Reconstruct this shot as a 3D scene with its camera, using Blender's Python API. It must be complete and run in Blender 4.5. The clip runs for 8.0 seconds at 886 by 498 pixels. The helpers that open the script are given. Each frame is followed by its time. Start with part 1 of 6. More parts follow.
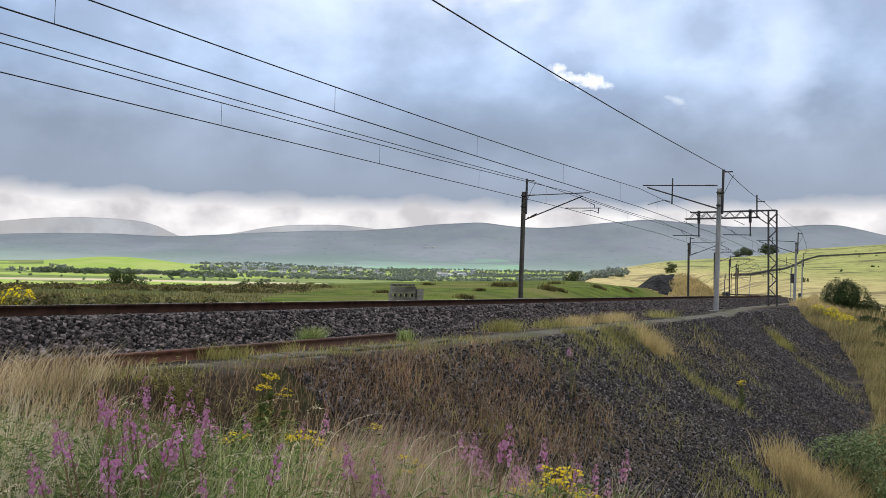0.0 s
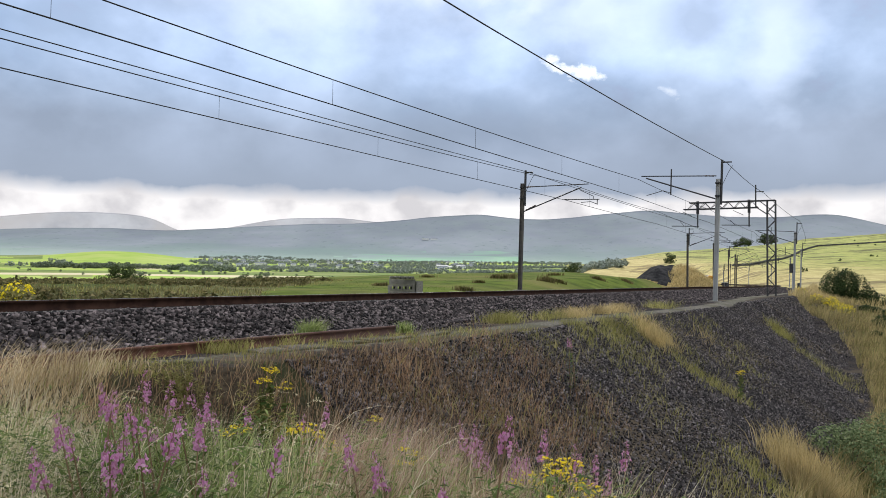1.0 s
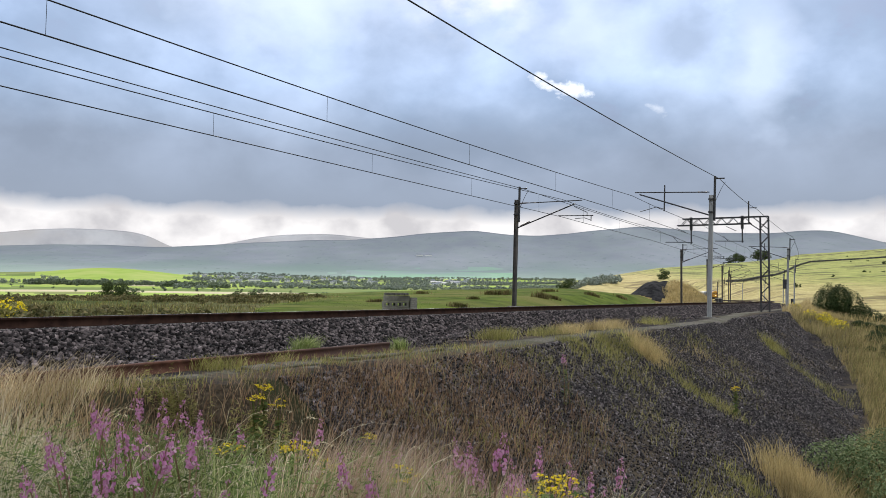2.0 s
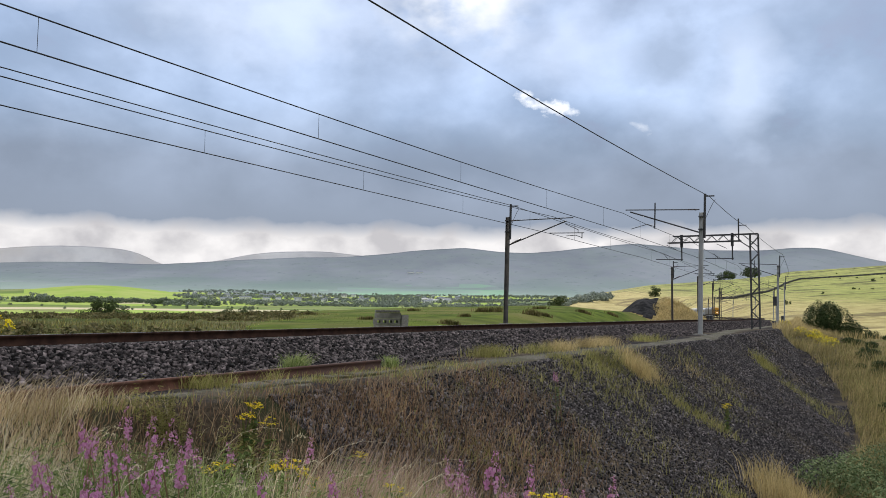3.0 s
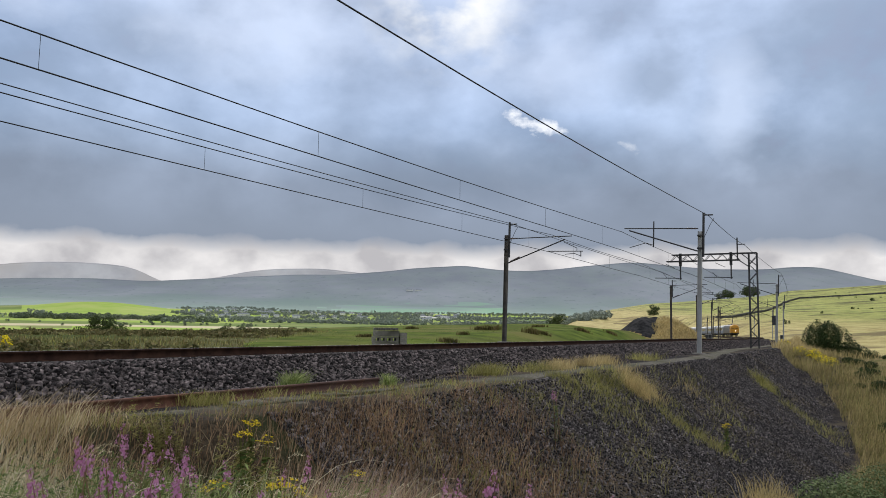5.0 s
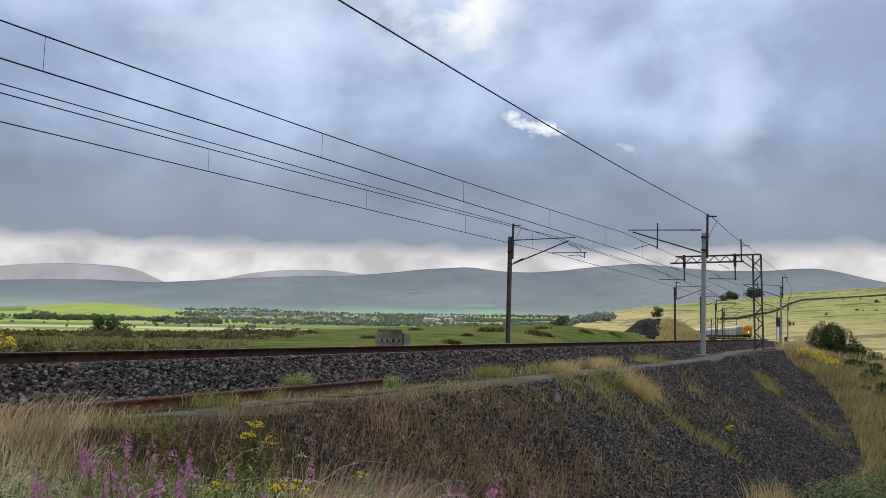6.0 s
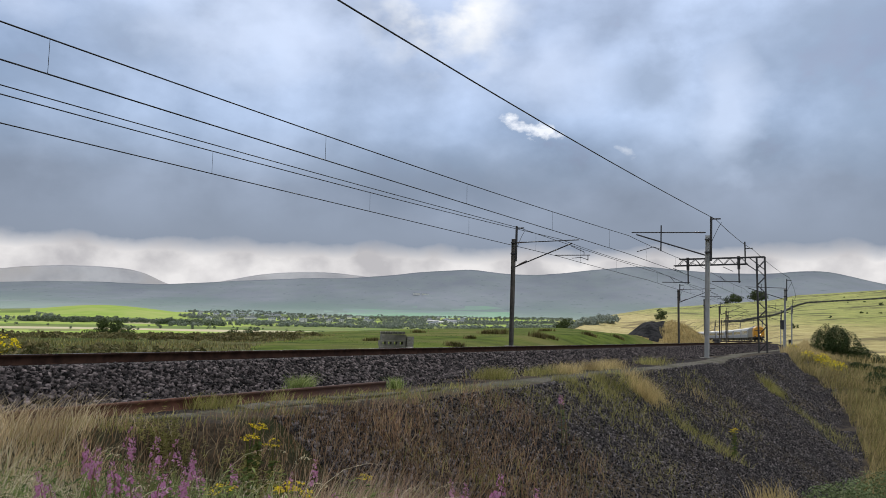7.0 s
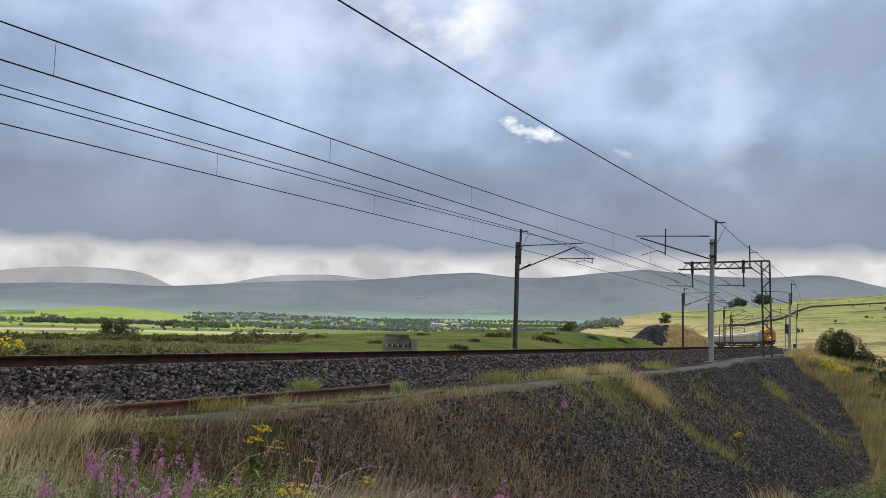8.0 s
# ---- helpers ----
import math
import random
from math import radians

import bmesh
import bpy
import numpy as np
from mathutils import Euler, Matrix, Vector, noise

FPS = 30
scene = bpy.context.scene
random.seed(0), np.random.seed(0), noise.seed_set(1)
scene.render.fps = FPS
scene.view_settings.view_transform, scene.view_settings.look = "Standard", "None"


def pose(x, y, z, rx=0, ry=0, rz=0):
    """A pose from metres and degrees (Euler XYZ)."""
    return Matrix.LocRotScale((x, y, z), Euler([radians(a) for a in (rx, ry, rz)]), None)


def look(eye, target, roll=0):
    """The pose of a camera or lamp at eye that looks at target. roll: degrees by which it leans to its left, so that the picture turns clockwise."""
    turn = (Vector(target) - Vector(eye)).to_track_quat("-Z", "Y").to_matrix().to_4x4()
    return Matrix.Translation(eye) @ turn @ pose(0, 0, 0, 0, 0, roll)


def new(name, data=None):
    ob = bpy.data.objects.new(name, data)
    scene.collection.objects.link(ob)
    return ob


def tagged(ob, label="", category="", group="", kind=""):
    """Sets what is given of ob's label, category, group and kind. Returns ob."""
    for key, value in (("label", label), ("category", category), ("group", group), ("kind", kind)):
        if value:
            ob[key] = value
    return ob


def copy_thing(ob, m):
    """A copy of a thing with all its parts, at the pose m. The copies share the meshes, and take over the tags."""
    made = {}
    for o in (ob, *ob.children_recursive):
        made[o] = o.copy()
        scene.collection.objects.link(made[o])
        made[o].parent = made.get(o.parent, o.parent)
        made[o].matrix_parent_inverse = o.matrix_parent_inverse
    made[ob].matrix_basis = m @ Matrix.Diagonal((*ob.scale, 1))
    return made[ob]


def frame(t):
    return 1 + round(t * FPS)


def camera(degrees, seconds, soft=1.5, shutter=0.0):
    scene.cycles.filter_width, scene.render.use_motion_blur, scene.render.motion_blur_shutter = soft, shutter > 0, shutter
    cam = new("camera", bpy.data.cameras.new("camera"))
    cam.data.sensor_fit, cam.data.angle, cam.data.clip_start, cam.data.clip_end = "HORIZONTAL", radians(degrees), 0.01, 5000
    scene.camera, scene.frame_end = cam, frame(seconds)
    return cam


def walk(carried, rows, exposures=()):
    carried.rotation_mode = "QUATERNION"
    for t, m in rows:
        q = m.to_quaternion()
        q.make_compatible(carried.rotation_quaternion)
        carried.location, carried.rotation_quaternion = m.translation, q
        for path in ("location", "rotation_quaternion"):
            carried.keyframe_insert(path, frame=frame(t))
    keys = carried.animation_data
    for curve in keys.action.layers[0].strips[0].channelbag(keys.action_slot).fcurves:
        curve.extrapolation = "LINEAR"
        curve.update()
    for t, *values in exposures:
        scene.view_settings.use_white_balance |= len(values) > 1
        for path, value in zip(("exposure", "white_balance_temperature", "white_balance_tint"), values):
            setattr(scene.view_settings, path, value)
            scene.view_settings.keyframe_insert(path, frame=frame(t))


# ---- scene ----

# ---- camera ----
EYE = (0.0, 0.0, 0.38)


def stand(yaw, pitch, roll):
    return pose(*EYE, 90 + pitch, 0, yaw) @ pose(0, 0, 0, 0, 0, roll)


PATH = [
    (0.0, stand(0.0, 2.77, 1.1)), (0.5, stand(-0.007, 2.157, 0.788)), (1.0, stand(-0.075, 2.219, 0.703)),
    (1.5, stand(-0.205, 2.721, 0.666)), (3.0, stand(-1.085, 4.633, 0.58)), (3.5, stand(-1.237, 5.141, 0.65)),
    (4.0, stand(-1.262, 5.555, 0.725)), (4.5, stand(-1.23, 5.79, 0.775)), (6.0, stand(-0.894, 6.006, 0.858)),
    (6.5, stand(-0.77, 6.072, 0.884)), (7.0, stand(-0.649, 6.173, 0.925)), (7.5, stand(-0.489, 6.278, 1.016)),
    (8.0, stand(-0.351, 6.37, 1.148)),
]
EXPOSURES = [(0.0, 0.36), (1.0, 0.5), (1.5, 0.47), (3.0, 0.25), (3.5, 0.18), (4.5, 0.08), (8.0, 0.05)]
cam = camera(58.0, 8.0, soft=0.55)
walk(cam, PATH, EXPOSURES)

# ---- world and sun ----
SUN_EL, SUN_AZ = 31.0, -1.0          # ahead of the camera, behind the clouds
world = bpy.data.worlds.new("world")
scene.world = world
world.use_nodes = True
wt = world.node_tree
wt.nodes.clear()
w_out = wt.nodes.new("ShaderNodeOutputWorld")
w_sky = wt.nodes.new("ShaderNodeTexSky")
w_sky.sky_type, w_sky.sun_disc = "NISHITA", False
w_sky.dust_density = 0.2
w_sky.sun_elevation, w_sky.sun_rotation = radians(SUN_EL), radians(-SUN_AZ)
w_bg = wt.nodes.new("ShaderNodeBackground")
w_bg.inputs["Strength"].default_value = 0.05
wt.links.new(w_sky.outputs[0], w_bg.inputs["Color"])
# overcast layer with soft broad variation
w_co = wt.nodes.new("ShaderNodeTexCoord")
w_no = wt.nodes.new("ShaderNodeTexNoise")
w_no.inputs["Scale"].default_value, w_no.inputs["Detail"].default_value = 2.2, 5
w_ra = wt.nodes.new("ShaderNodeValToRGB")
w_ra.color_ramp.elements[0].position, w_ra.color_ramp.elements[0].color = 0.3, (0.36, 0.375, 0.40, 1)
w_ra.color_ramp.elements[1].position, w_ra.color_ramp.elements[1].color = 0.7, (0.78, 0.785, 0.80, 1)
w_b2 = wt.nodes.new("ShaderNodeBackground")
w_b2.inputs["Strength"].default_value = 0.70
w_add = wt.nodes.new("ShaderNodeAddShader")
wt.links.new(w_co.outputs["Generated"], w_no.inputs["Vector"])
wt.links.new(w_no.outputs["Fac"], w_ra.inputs["Fac"])
w_se = wt.nodes.new("ShaderNodeSeparateXYZ")
wt.links.new(w_co.outputs["Generated"], w_se.inputs[0])
w_mr = wt.nodes.new("ShaderNodeMapRange")
w_mr.inputs["From Min"].default_value, w_mr.inputs["From Max"].default_value = 0.0, 0.9
w_mr.inputs["To Min"].default_value, w_mr.inputs["To Max"].default_value = 0.45, 2.7
wt.links.new(w_se.outputs[2], w_mr.inputs["Value"])
w_sc = wt.nodes.new("ShaderNodeVectorMath")
w_sc.operation = "SCALE"
wt.links.new(w_ra.outputs[0], w_sc.inputs[0])
wt.links.new(w_mr.outputs[0], w_sc.inputs["Scale"])
wt.links.new(w_sc.outputs[0], w_b2.inputs["Color"])
wt.links.new(w_bg.outputs[0], w_add.inputs[0])
wt.links.new(w_b2.outputs[0], w_add.inputs[1])
wt.links.new(w_add.outputs[0], w_out.inputs["Surface"])

sun = new("sun", bpy.data.lights.new("sun", "SUN"))
sun.data.energy, sun.data.angle, sun.data.color = 5.0, radians(4.0), (1.0, 0.94, 0.82)
sun.matrix_world = look((0, 0, 0), (-math.sin(radians(SUN_AZ)) * -1 * math.cos(radians(SUN_EL)) * -1,
                                    -math.cos(radians(SUN_AZ)) * math.cos(radians(SUN_EL)), -math.sin(radians(SUN_EL))))


# ---- materials ----
def nodes_of(m):
    m.use_nodes = True
    return m.node_tree, m.node_tree.nodes["Principled BSDF"]


def mixc(nt, fac, a, b, blend="MIX", clamp=False):
    n = nt.nodes.new("ShaderNodeMix")
    n.data_type, n.blend_type = "RGBA", blend
    n.clamp_result = clamp
    for sock, v in ((n.inputs[0], fac), (n.inputs[6], a), (n.inputs[7], b)):
        if isinstance(v, (tuple, list)):
            sock.default_value = (*v[:3], 1)
        elif isinstance(v, (int, float)):
            sock.default_value = v
        else:
            nt.links.new(v, sock)
    return n.outputs[2]


def ramp(nt, fac, lo, hi, a=0.0, b=1.0):
    n = nt.nodes.new("ShaderNodeMapRange")
    n.inputs["From Min"].default_value, n.inputs["From Max"].default_value = lo, hi
    n.inputs["To Min"].default_value, n.inputs["To Max"].default_value = a, b
    nt.links.new(fac, n.inputs["Value"])
    return n.outputs[0]


def noisy(nt, vec, scale, detail=4.0, rough=0.55):
    n = nt.nodes.new("ShaderNodeTexNoise")
    n.inputs["Scale"].default_value, n.inputs["Detail"].default_value = scale, detail
    n.inputs["Roughness"].default_value = rough
    if vec is not None:
        nt.links.new(vec, n.inputs["Vector"])
    return n.outputs["Fac"]


def surface(name, c1, c2, scale=3.0, rough=0.85, bump=0.3, c3=None, scale3=0.4, metal=0.0, stretch=None,
            pieces=0.0, spec=0.3, bump_scale=None, dist=0.02):
    """A material of two mixed tones, a broader third tone, roughness variation and bump, in metres."""
    m = bpy.data.materials.new(name)
    nt, p = nodes_of(m)
    co = nt.nodes.new("ShaderNodeTexCoord").outputs["Object"]
    if stretch:
        mp = nt.nodes.new("ShaderNodeMapping")
        mp.inputs["Scale"].default_value = stretch
        nt.links.new(co, mp.inputs["Vector"])
        co = mp.outputs[0]
    fine = noisy(nt, co, scale, 5.0)
    col = mixc(nt, ramp(nt, fine, 0.36, 0.64), c1, c2)
    if c3:
        broad = noisy(nt, co, scale3, 3.0)
        col = mixc(nt, ramp(nt, broad, 0.45, 0.65), col, c3)
    if pieces:
        g = nt.nodes.new("ShaderNodeNewGeometry")
        o = nt.nodes.new("ShaderNodeObjectInfo")
        ad = nt.nodes.new("ShaderNodeMath")
        ad.operation = "ADD"
        nt.links.new(g.outputs["Random Per Island"], ad.inputs[0])
        nt.links.new(o.outputs["Random"], ad.inputs[1])
        fr = nt.nodes.new("ShaderNodeMath")
        fr.operation = "FRACT"
        nt.links.new(ad.outputs[0], fr.inputs[0])
        v = nt.nodes.new("ShaderNodeHueSaturation")
        pw = nt.nodes.new("ShaderNodeMath")
        pw.operation = "POWER"
        nt.links.new(fr.outputs[0], pw.inputs[0])
        pw.inputs[1].default_value = 2.2
        nt.links.new(ramp(nt, pw.outputs[0], 0, 1, 1 - 0.92 * pieces, 1 + 2.2 * pieces), v.inputs["Value"])
        nt.links.new(col, v.inputs["Color"])
        col = v.outputs[0]
    nt.links.new(col, p.inputs["Base Color"])
    nt.links.new(ramp(nt, fine, 0.3, 0.7, max(0.05, rough - 0.1), min(1, rough + 0.08)), p.inputs["Roughness"])
    p.inputs["Metallic"].default_value = metal
    p.inputs["Specular IOR Level"].default_value = spec
    if bump:
        b = nt.nodes.new("ShaderNodeBump")
        b.inputs["Strength"].default_value, b.inputs["Distance"].default_value = bump, dist
        nt.links.new(noisy(nt, co, bump_scale or scale * 4, 4.0), b.inputs["Height"])
        nt.links.new(b.outputs[0], p.inputs["Normal"])
    return m


def blades(name, tones, pieces=0.35, through_light=0.45):
    """Grass and leaves: one tone per piece, thin enough for some light to pass."""
    m = bpy.data.materials.new(name)
    nt, p = nodes_of(m)
    g = nt.nodes.new("ShaderNodeNewGeometry").outputs["Random Per Island"]
    cr = nt.nodes.new("ShaderNodeValToRGB")
    cr.color_ramp.interpolation = "LINEAR"
    els = cr.color_ramp.elements
    for i, c in enumerate(tones):
        e = els[i] if i < 2 else els.new(1.0)
        e.position = i / max(1, len(tones) - 1)
        e.color = (*c, 1)
    nt.links.new(g, cr.inputs[0])
    co = nt.nodes.new("ShaderNodeTexCoord").outputs["Object"]
    v = nt.nodes.new("ShaderNodeHueSaturation")
    nt.links.new(ramp(nt, noisy(nt, co, 0.9, 3.0), 0.3, 0.7, 1 - pieces, 1 + pieces), v.inputs["Value"])
    nt.links.new(cr.outputs[0], v.inputs["Color"])
    nt.links.new(v.outputs[0], p.inputs["Base Color"])
    p.inputs["Roughness"].default_value = 0.75
    p.inputs["Specular IOR Level"].default_value = 0.08
    tr = nt.nodes.new("ShaderNodeBsdfTranslucent")
    nt.links.new(v.outputs[0], tr.inputs["Color"])
    mx = nt.nodes.new("ShaderNodeMixShader")
    mx.inputs[0].default_value = through_light
    nt.links.new(p.outputs[0], mx.inputs[1])
    nt.links.new(tr.outputs[0], mx.inputs[2])
    nt.links.new(mx.outputs[0], nt.nodes["Material Output"].inputs["Surface"])
    return m


STONE = surface("ballast_stone", (0.017, 0.0135, 0.0135), (0.092, 0.075, 0.072), 9, 0.8, 0.4, pieces=0.98, spec=0.12)
HEAP = surface("tipped_spoil", (0.012, 0.012, 0.013), (0.045, 0.043, 0.043), 1.5, 0.95, 1.0, spec=0.03, dist=0.1)
SPOIL_STONE = surface("spoil_stone", (0.022, 0.019, 0.019), (0.105, 0.091, 0.089), 7, 0.75, 0.4, pieces=0.98, spec=0.15)
SOIL = surface("bank_soil", (0.05, 0.04, 0.025), (0.13, 0.10, 0.06), 5, 0.95, 0.8, (0.06, 0.07, 0.025), 0.4, dist=0.05)
DRY = surface("dry_grass_ground", (0.20, 0.15, 0.06), (0.33, 0.25, 0.11), 3, 0.95, 0.6, (0.12, 0.12, 0.035), 0.12, dist=0.08, spec=0.02)
FIELD = surface("green_pasture", (0.048, 0.072, 0.012), (0.125, 0.16, 0.028), 0.45, 0.95, 0.8, (0.15, 0.145, 0.045), 0.09, dist=0.15, spec=0.02)
SCRUB = surface("rough_scrub_ground", (0.08, 0.085, 0.03), (0.16, 0.14, 0.065), 0.8, 0.95, 0.6, (0.07, 0.085, 0.025), 0.08, dist=0.15, spec=0.02)
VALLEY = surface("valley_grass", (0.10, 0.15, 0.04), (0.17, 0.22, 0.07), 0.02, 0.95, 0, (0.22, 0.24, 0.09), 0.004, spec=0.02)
# meadow green with sunlight put into the colour, brighter than the valley grass
VALLEY_LIT = surface("sunlit_valley_meadow", (0.24, 0.34, 0.06), (0.30, 0.38, 0.09), 0.02, 0.95, 0, (0.34, 0.38, 0.12), 0.006, spec=0.02)
STRAW = surface("straw_field", (0.44, 0.39, 0.25), (0.54, 0.47, 0.31), 0.03, 0.95, 0, (0.40, 0.38, 0.22), 0.008, spec=0.02)
# aerial haze is put into the fells' pale, greyed base colours
FELL_FAR = surface("hazed_far_fell_moor", (0.50, 0.475, 0.47), (0.66, 0.63, 0.61), 0.006, 0.98, 0, (0.60, 0.55, 0.51), 0.0025, spec=0.0)
FELL_GREEN = surface("hazed_fell_intake", (0.27, 0.42, 0.29), (0.34, 0.48, 0.34), 0.006, 0.98, 0, (0.30, 0.35, 0.33), 0.003, spec=0.0)
# paler fell colour for a patch of sunlight painted on the slope
FELL_LIT = surface("fell_sun_patch", (0.36, 0.47, 0.33), (0.42, 0.52, 0.36), 0.006, 0.98, 0, spec=0.0)
RAIL_SIDE = surface("rail_brown", (0.022, 0.011, 0.008), (0.05, 0.026, 0.018), 6, 0.9, 0.2, spec=0.08)
RAIL_TOP = surface("rail_polished", (0.32, 0.32, 0.33), (0.5, 0.5, 0.5), 4, 0.35, 0.05, metal=1.0)
RUST = surface("rusty_steel", (0.085, 0.035, 0.02), (0.16, 0.07, 0.045), 8, 0.85, 0.4, (0.09, 0.05, 0.04), 0.9)
CONCRETE = surface("concrete", (0.14, 0.132, 0.115), (0.24, 0.225, 0.195), 5, 0.9, 0.4, (0.10, 0.095, 0.078), 0.9)
TROUGH = surface("trough_concrete", (0.075, 0.066, 0.05), (0.17, 0.152, 0.12), 7, 0.95, 0.5, (0.06, 0.062, 0.03), 1.3, spec=0.05)
SLEEPER = surface("sleeper_concrete", (0.085, 0.08, 0.07), (0.16, 0.148, 0.13), 6, 0.9, 0.4)
GALV = surface("galvanised_steel", (0.34, 0.345, 0.35), (0.40, 0.40, 0.40), 3, 0.6, 0.1, (0.28, 0.28, 0.27), 0.7, metal=0.25)
OLDSTEEL = surface("weathered_steel", (0.05, 0.045, 0.045), (0.11, 0.10, 0.09), 4, 0.75, 0.2, (0.14, 0.12, 0.10), 0.7, metal=0.2)
DARKSTEEL = surface("dark_steel", (0.03, 0.03, 0.034), (0.06, 0.058, 0.06), 6, 0.6, 0.1, metal=0.3)
WIRE = surface("wire_copper_dark", (0.015, 0.015, 0.017), (0.03, 0.03, 0.03), 3, 0.6, 0)
CERAMIC = surface("insulator", (0.07, 0.045, 0.04), (0.10, 0.07, 0.06), 8, 0.3, 0)


def embankment_cover():
    """Dark spoil, ballast, trodden gravel, soil and dry turf, each where the plan's masks put it, with ragged edges."""
    m = bpy.data.materials.new("embankment_cover")
    nt, p = nodes_of(m)
    co = nt.nodes.new("ShaderNodeTexCoord").outputs["Object"]
    fine, mid, broad = noisy(nt, co, 16, 5.0), noisy(nt, co, 4, 4.0), noisy(nt, co, 0.5, 3.0)

    def tone(a, b, c):
        return mixc(nt, ramp(nt, broad, 0.45, 0.62), mixc(nt, ramp(nt, fine, 0.36, 0.64), a, b), c)

    def mask(key):
        at_node = nt.nodes.new("ShaderNodeAttribute")
        at_node.attribute_name = key
        s = nt.nodes.new("ShaderNodeMath")
        s.operation = "ADD"
        nt.links.new(at_node.outputs["Fac"], s.inputs[0])
        nt.links.new(ramp(nt, mid, 0.3, 0.7, -0.45, 0.45), s.inputs[1])
        return ramp(nt, s.outputs[0], 0.35, 0.65)

    # spoil, ballast and soil beds darkened: shade in the gaps put into the colour
    col = tone((0.011, 0.0095, 0.0095), (0.055, 0.047, 0.045), (0.10, 0.078, 0.053))
    col = mixc(nt, mask("stone"), col, tone((0.006, 0.006, 0.006), (0.035, 0.033, 0.031), (0.02, 0.017, 0.015)))
    col = mixc(nt, mask("soil"), col, tone((0.02, 0.015, 0.01), (0.07, 0.052, 0.033), (0.03, 0.033, 0.015)))
    col = mixc(nt, mask("dry"), col, tone((0.15, 0.12, 0.05), (0.28, 0.21, 0.10), (0.12, 0.12, 0.04)))
    col = mixc(nt, mask("path"), col, tone((0.09, 0.08, 0.062), (0.20, 0.18, 0.15), (0.10, 0.095, 0.06)))
    nt.links.new(col, p.inputs["Base Color"])
    p.inputs["Roughness"].default_value, p.inputs["Specular IOR Level"].default_value = 0.97, 0.05
    b = nt.nodes.new("ShaderNodeBump")
    b.inputs["Strength"].default_value, b.inputs["Distance"].default_value = 1.0, 0.06
    nt.links.new(noisy(nt, co, 14, 4.0), b.inputs["Height"])
    nt.links.new(b.outputs[0], p.inputs["Normal"])
    return m


def stretched(nt, co, scale):
    mp = nt.nodes.new("ShaderNodeMapping")
    mp.inputs["Scale"].default_value = scale
    nt.links.new(co, mp.inputs["Vector"])
    return mp.outputs[0]


def hillside_cover():
    """Two hill pastures either side of the wall: bleached hay grass and a grazed, greener sward with bracken and rushes."""
    m = bpy.data.materials.new("hill_pasture")
    nt, p = nodes_of(m)
    co = nt.nodes.new("ShaderNodeTexCoord").outputs["Object"]
    sep = nt.nodes.new("ShaderNodeSeparateXYZ")
    nt.links.new(co, sep.inputs[0])
    streak = stretched(nt, co, (0.45, 1.0, 1.0))
    big, mid, fine = noisy(nt, co, 0.012, 4.0), noisy(nt, streak, 0.05, 6.0, 0.7), noisy(nt, streak, 0.22, 6.0, 0.75)
    rush = noisy(nt, streak, 0.11, 6.0, 0.75)
    straw = mixc(nt, ramp(nt, fine, 0.36, 0.64), (0.25, 0.20, 0.075), (0.54, 0.455, 0.20))
    straw = mixc(nt, ramp(nt, mid, 0.51, 0.58), straw, (0.19, 0.145, 0.07))
    sward = mixc(nt, ramp(nt, fine, 0.36, 0.64), (0.15, 0.17, 0.045), (0.37, 0.375, 0.11))
    sward = mixc(nt, ramp(nt, mid, 0.52, 0.60), sward, (0.09, 0.085, 0.035))
    sward = mixc(nt, ramp(nt, mid, 0.40, 0.34), sward, (0.36, 0.29, 0.14))
    edge = nt.nodes.new("ShaderNodeMath")
    edge.operation = "MULTIPLY_ADD"
    nt.links.new(big, edge.inputs[0])
    edge.inputs[1].default_value = 160.0
    nt.links.new(sep.outputs[0], edge.inputs[2])
    col = mixc(nt, ramp(nt, edge.outputs[0], 225, 300), straw, sward)
    col = mixc(nt, ramp(nt, rush, 0.60, 0.68, 0.0, 0.75), col, (0.075, 0.08, 0.03))
    nt.links.new(col, p.inputs["Base Color"])
    p.inputs["Roughness"].default_value, p.inputs["Specular IOR Level"].default_value = 0.95, 0.1
    b = nt.nodes.new("ShaderNodeBump")
    b.inputs["Strength"].default_value, b.inputs["Distance"].default_value = 0.8, 1.6
    nt.links.new(noisy(nt, co, 0.25, 5.0), b.inputs["Height"])
    nt.links.new(b.outputs[0], p.inputs["Normal"])
    return m


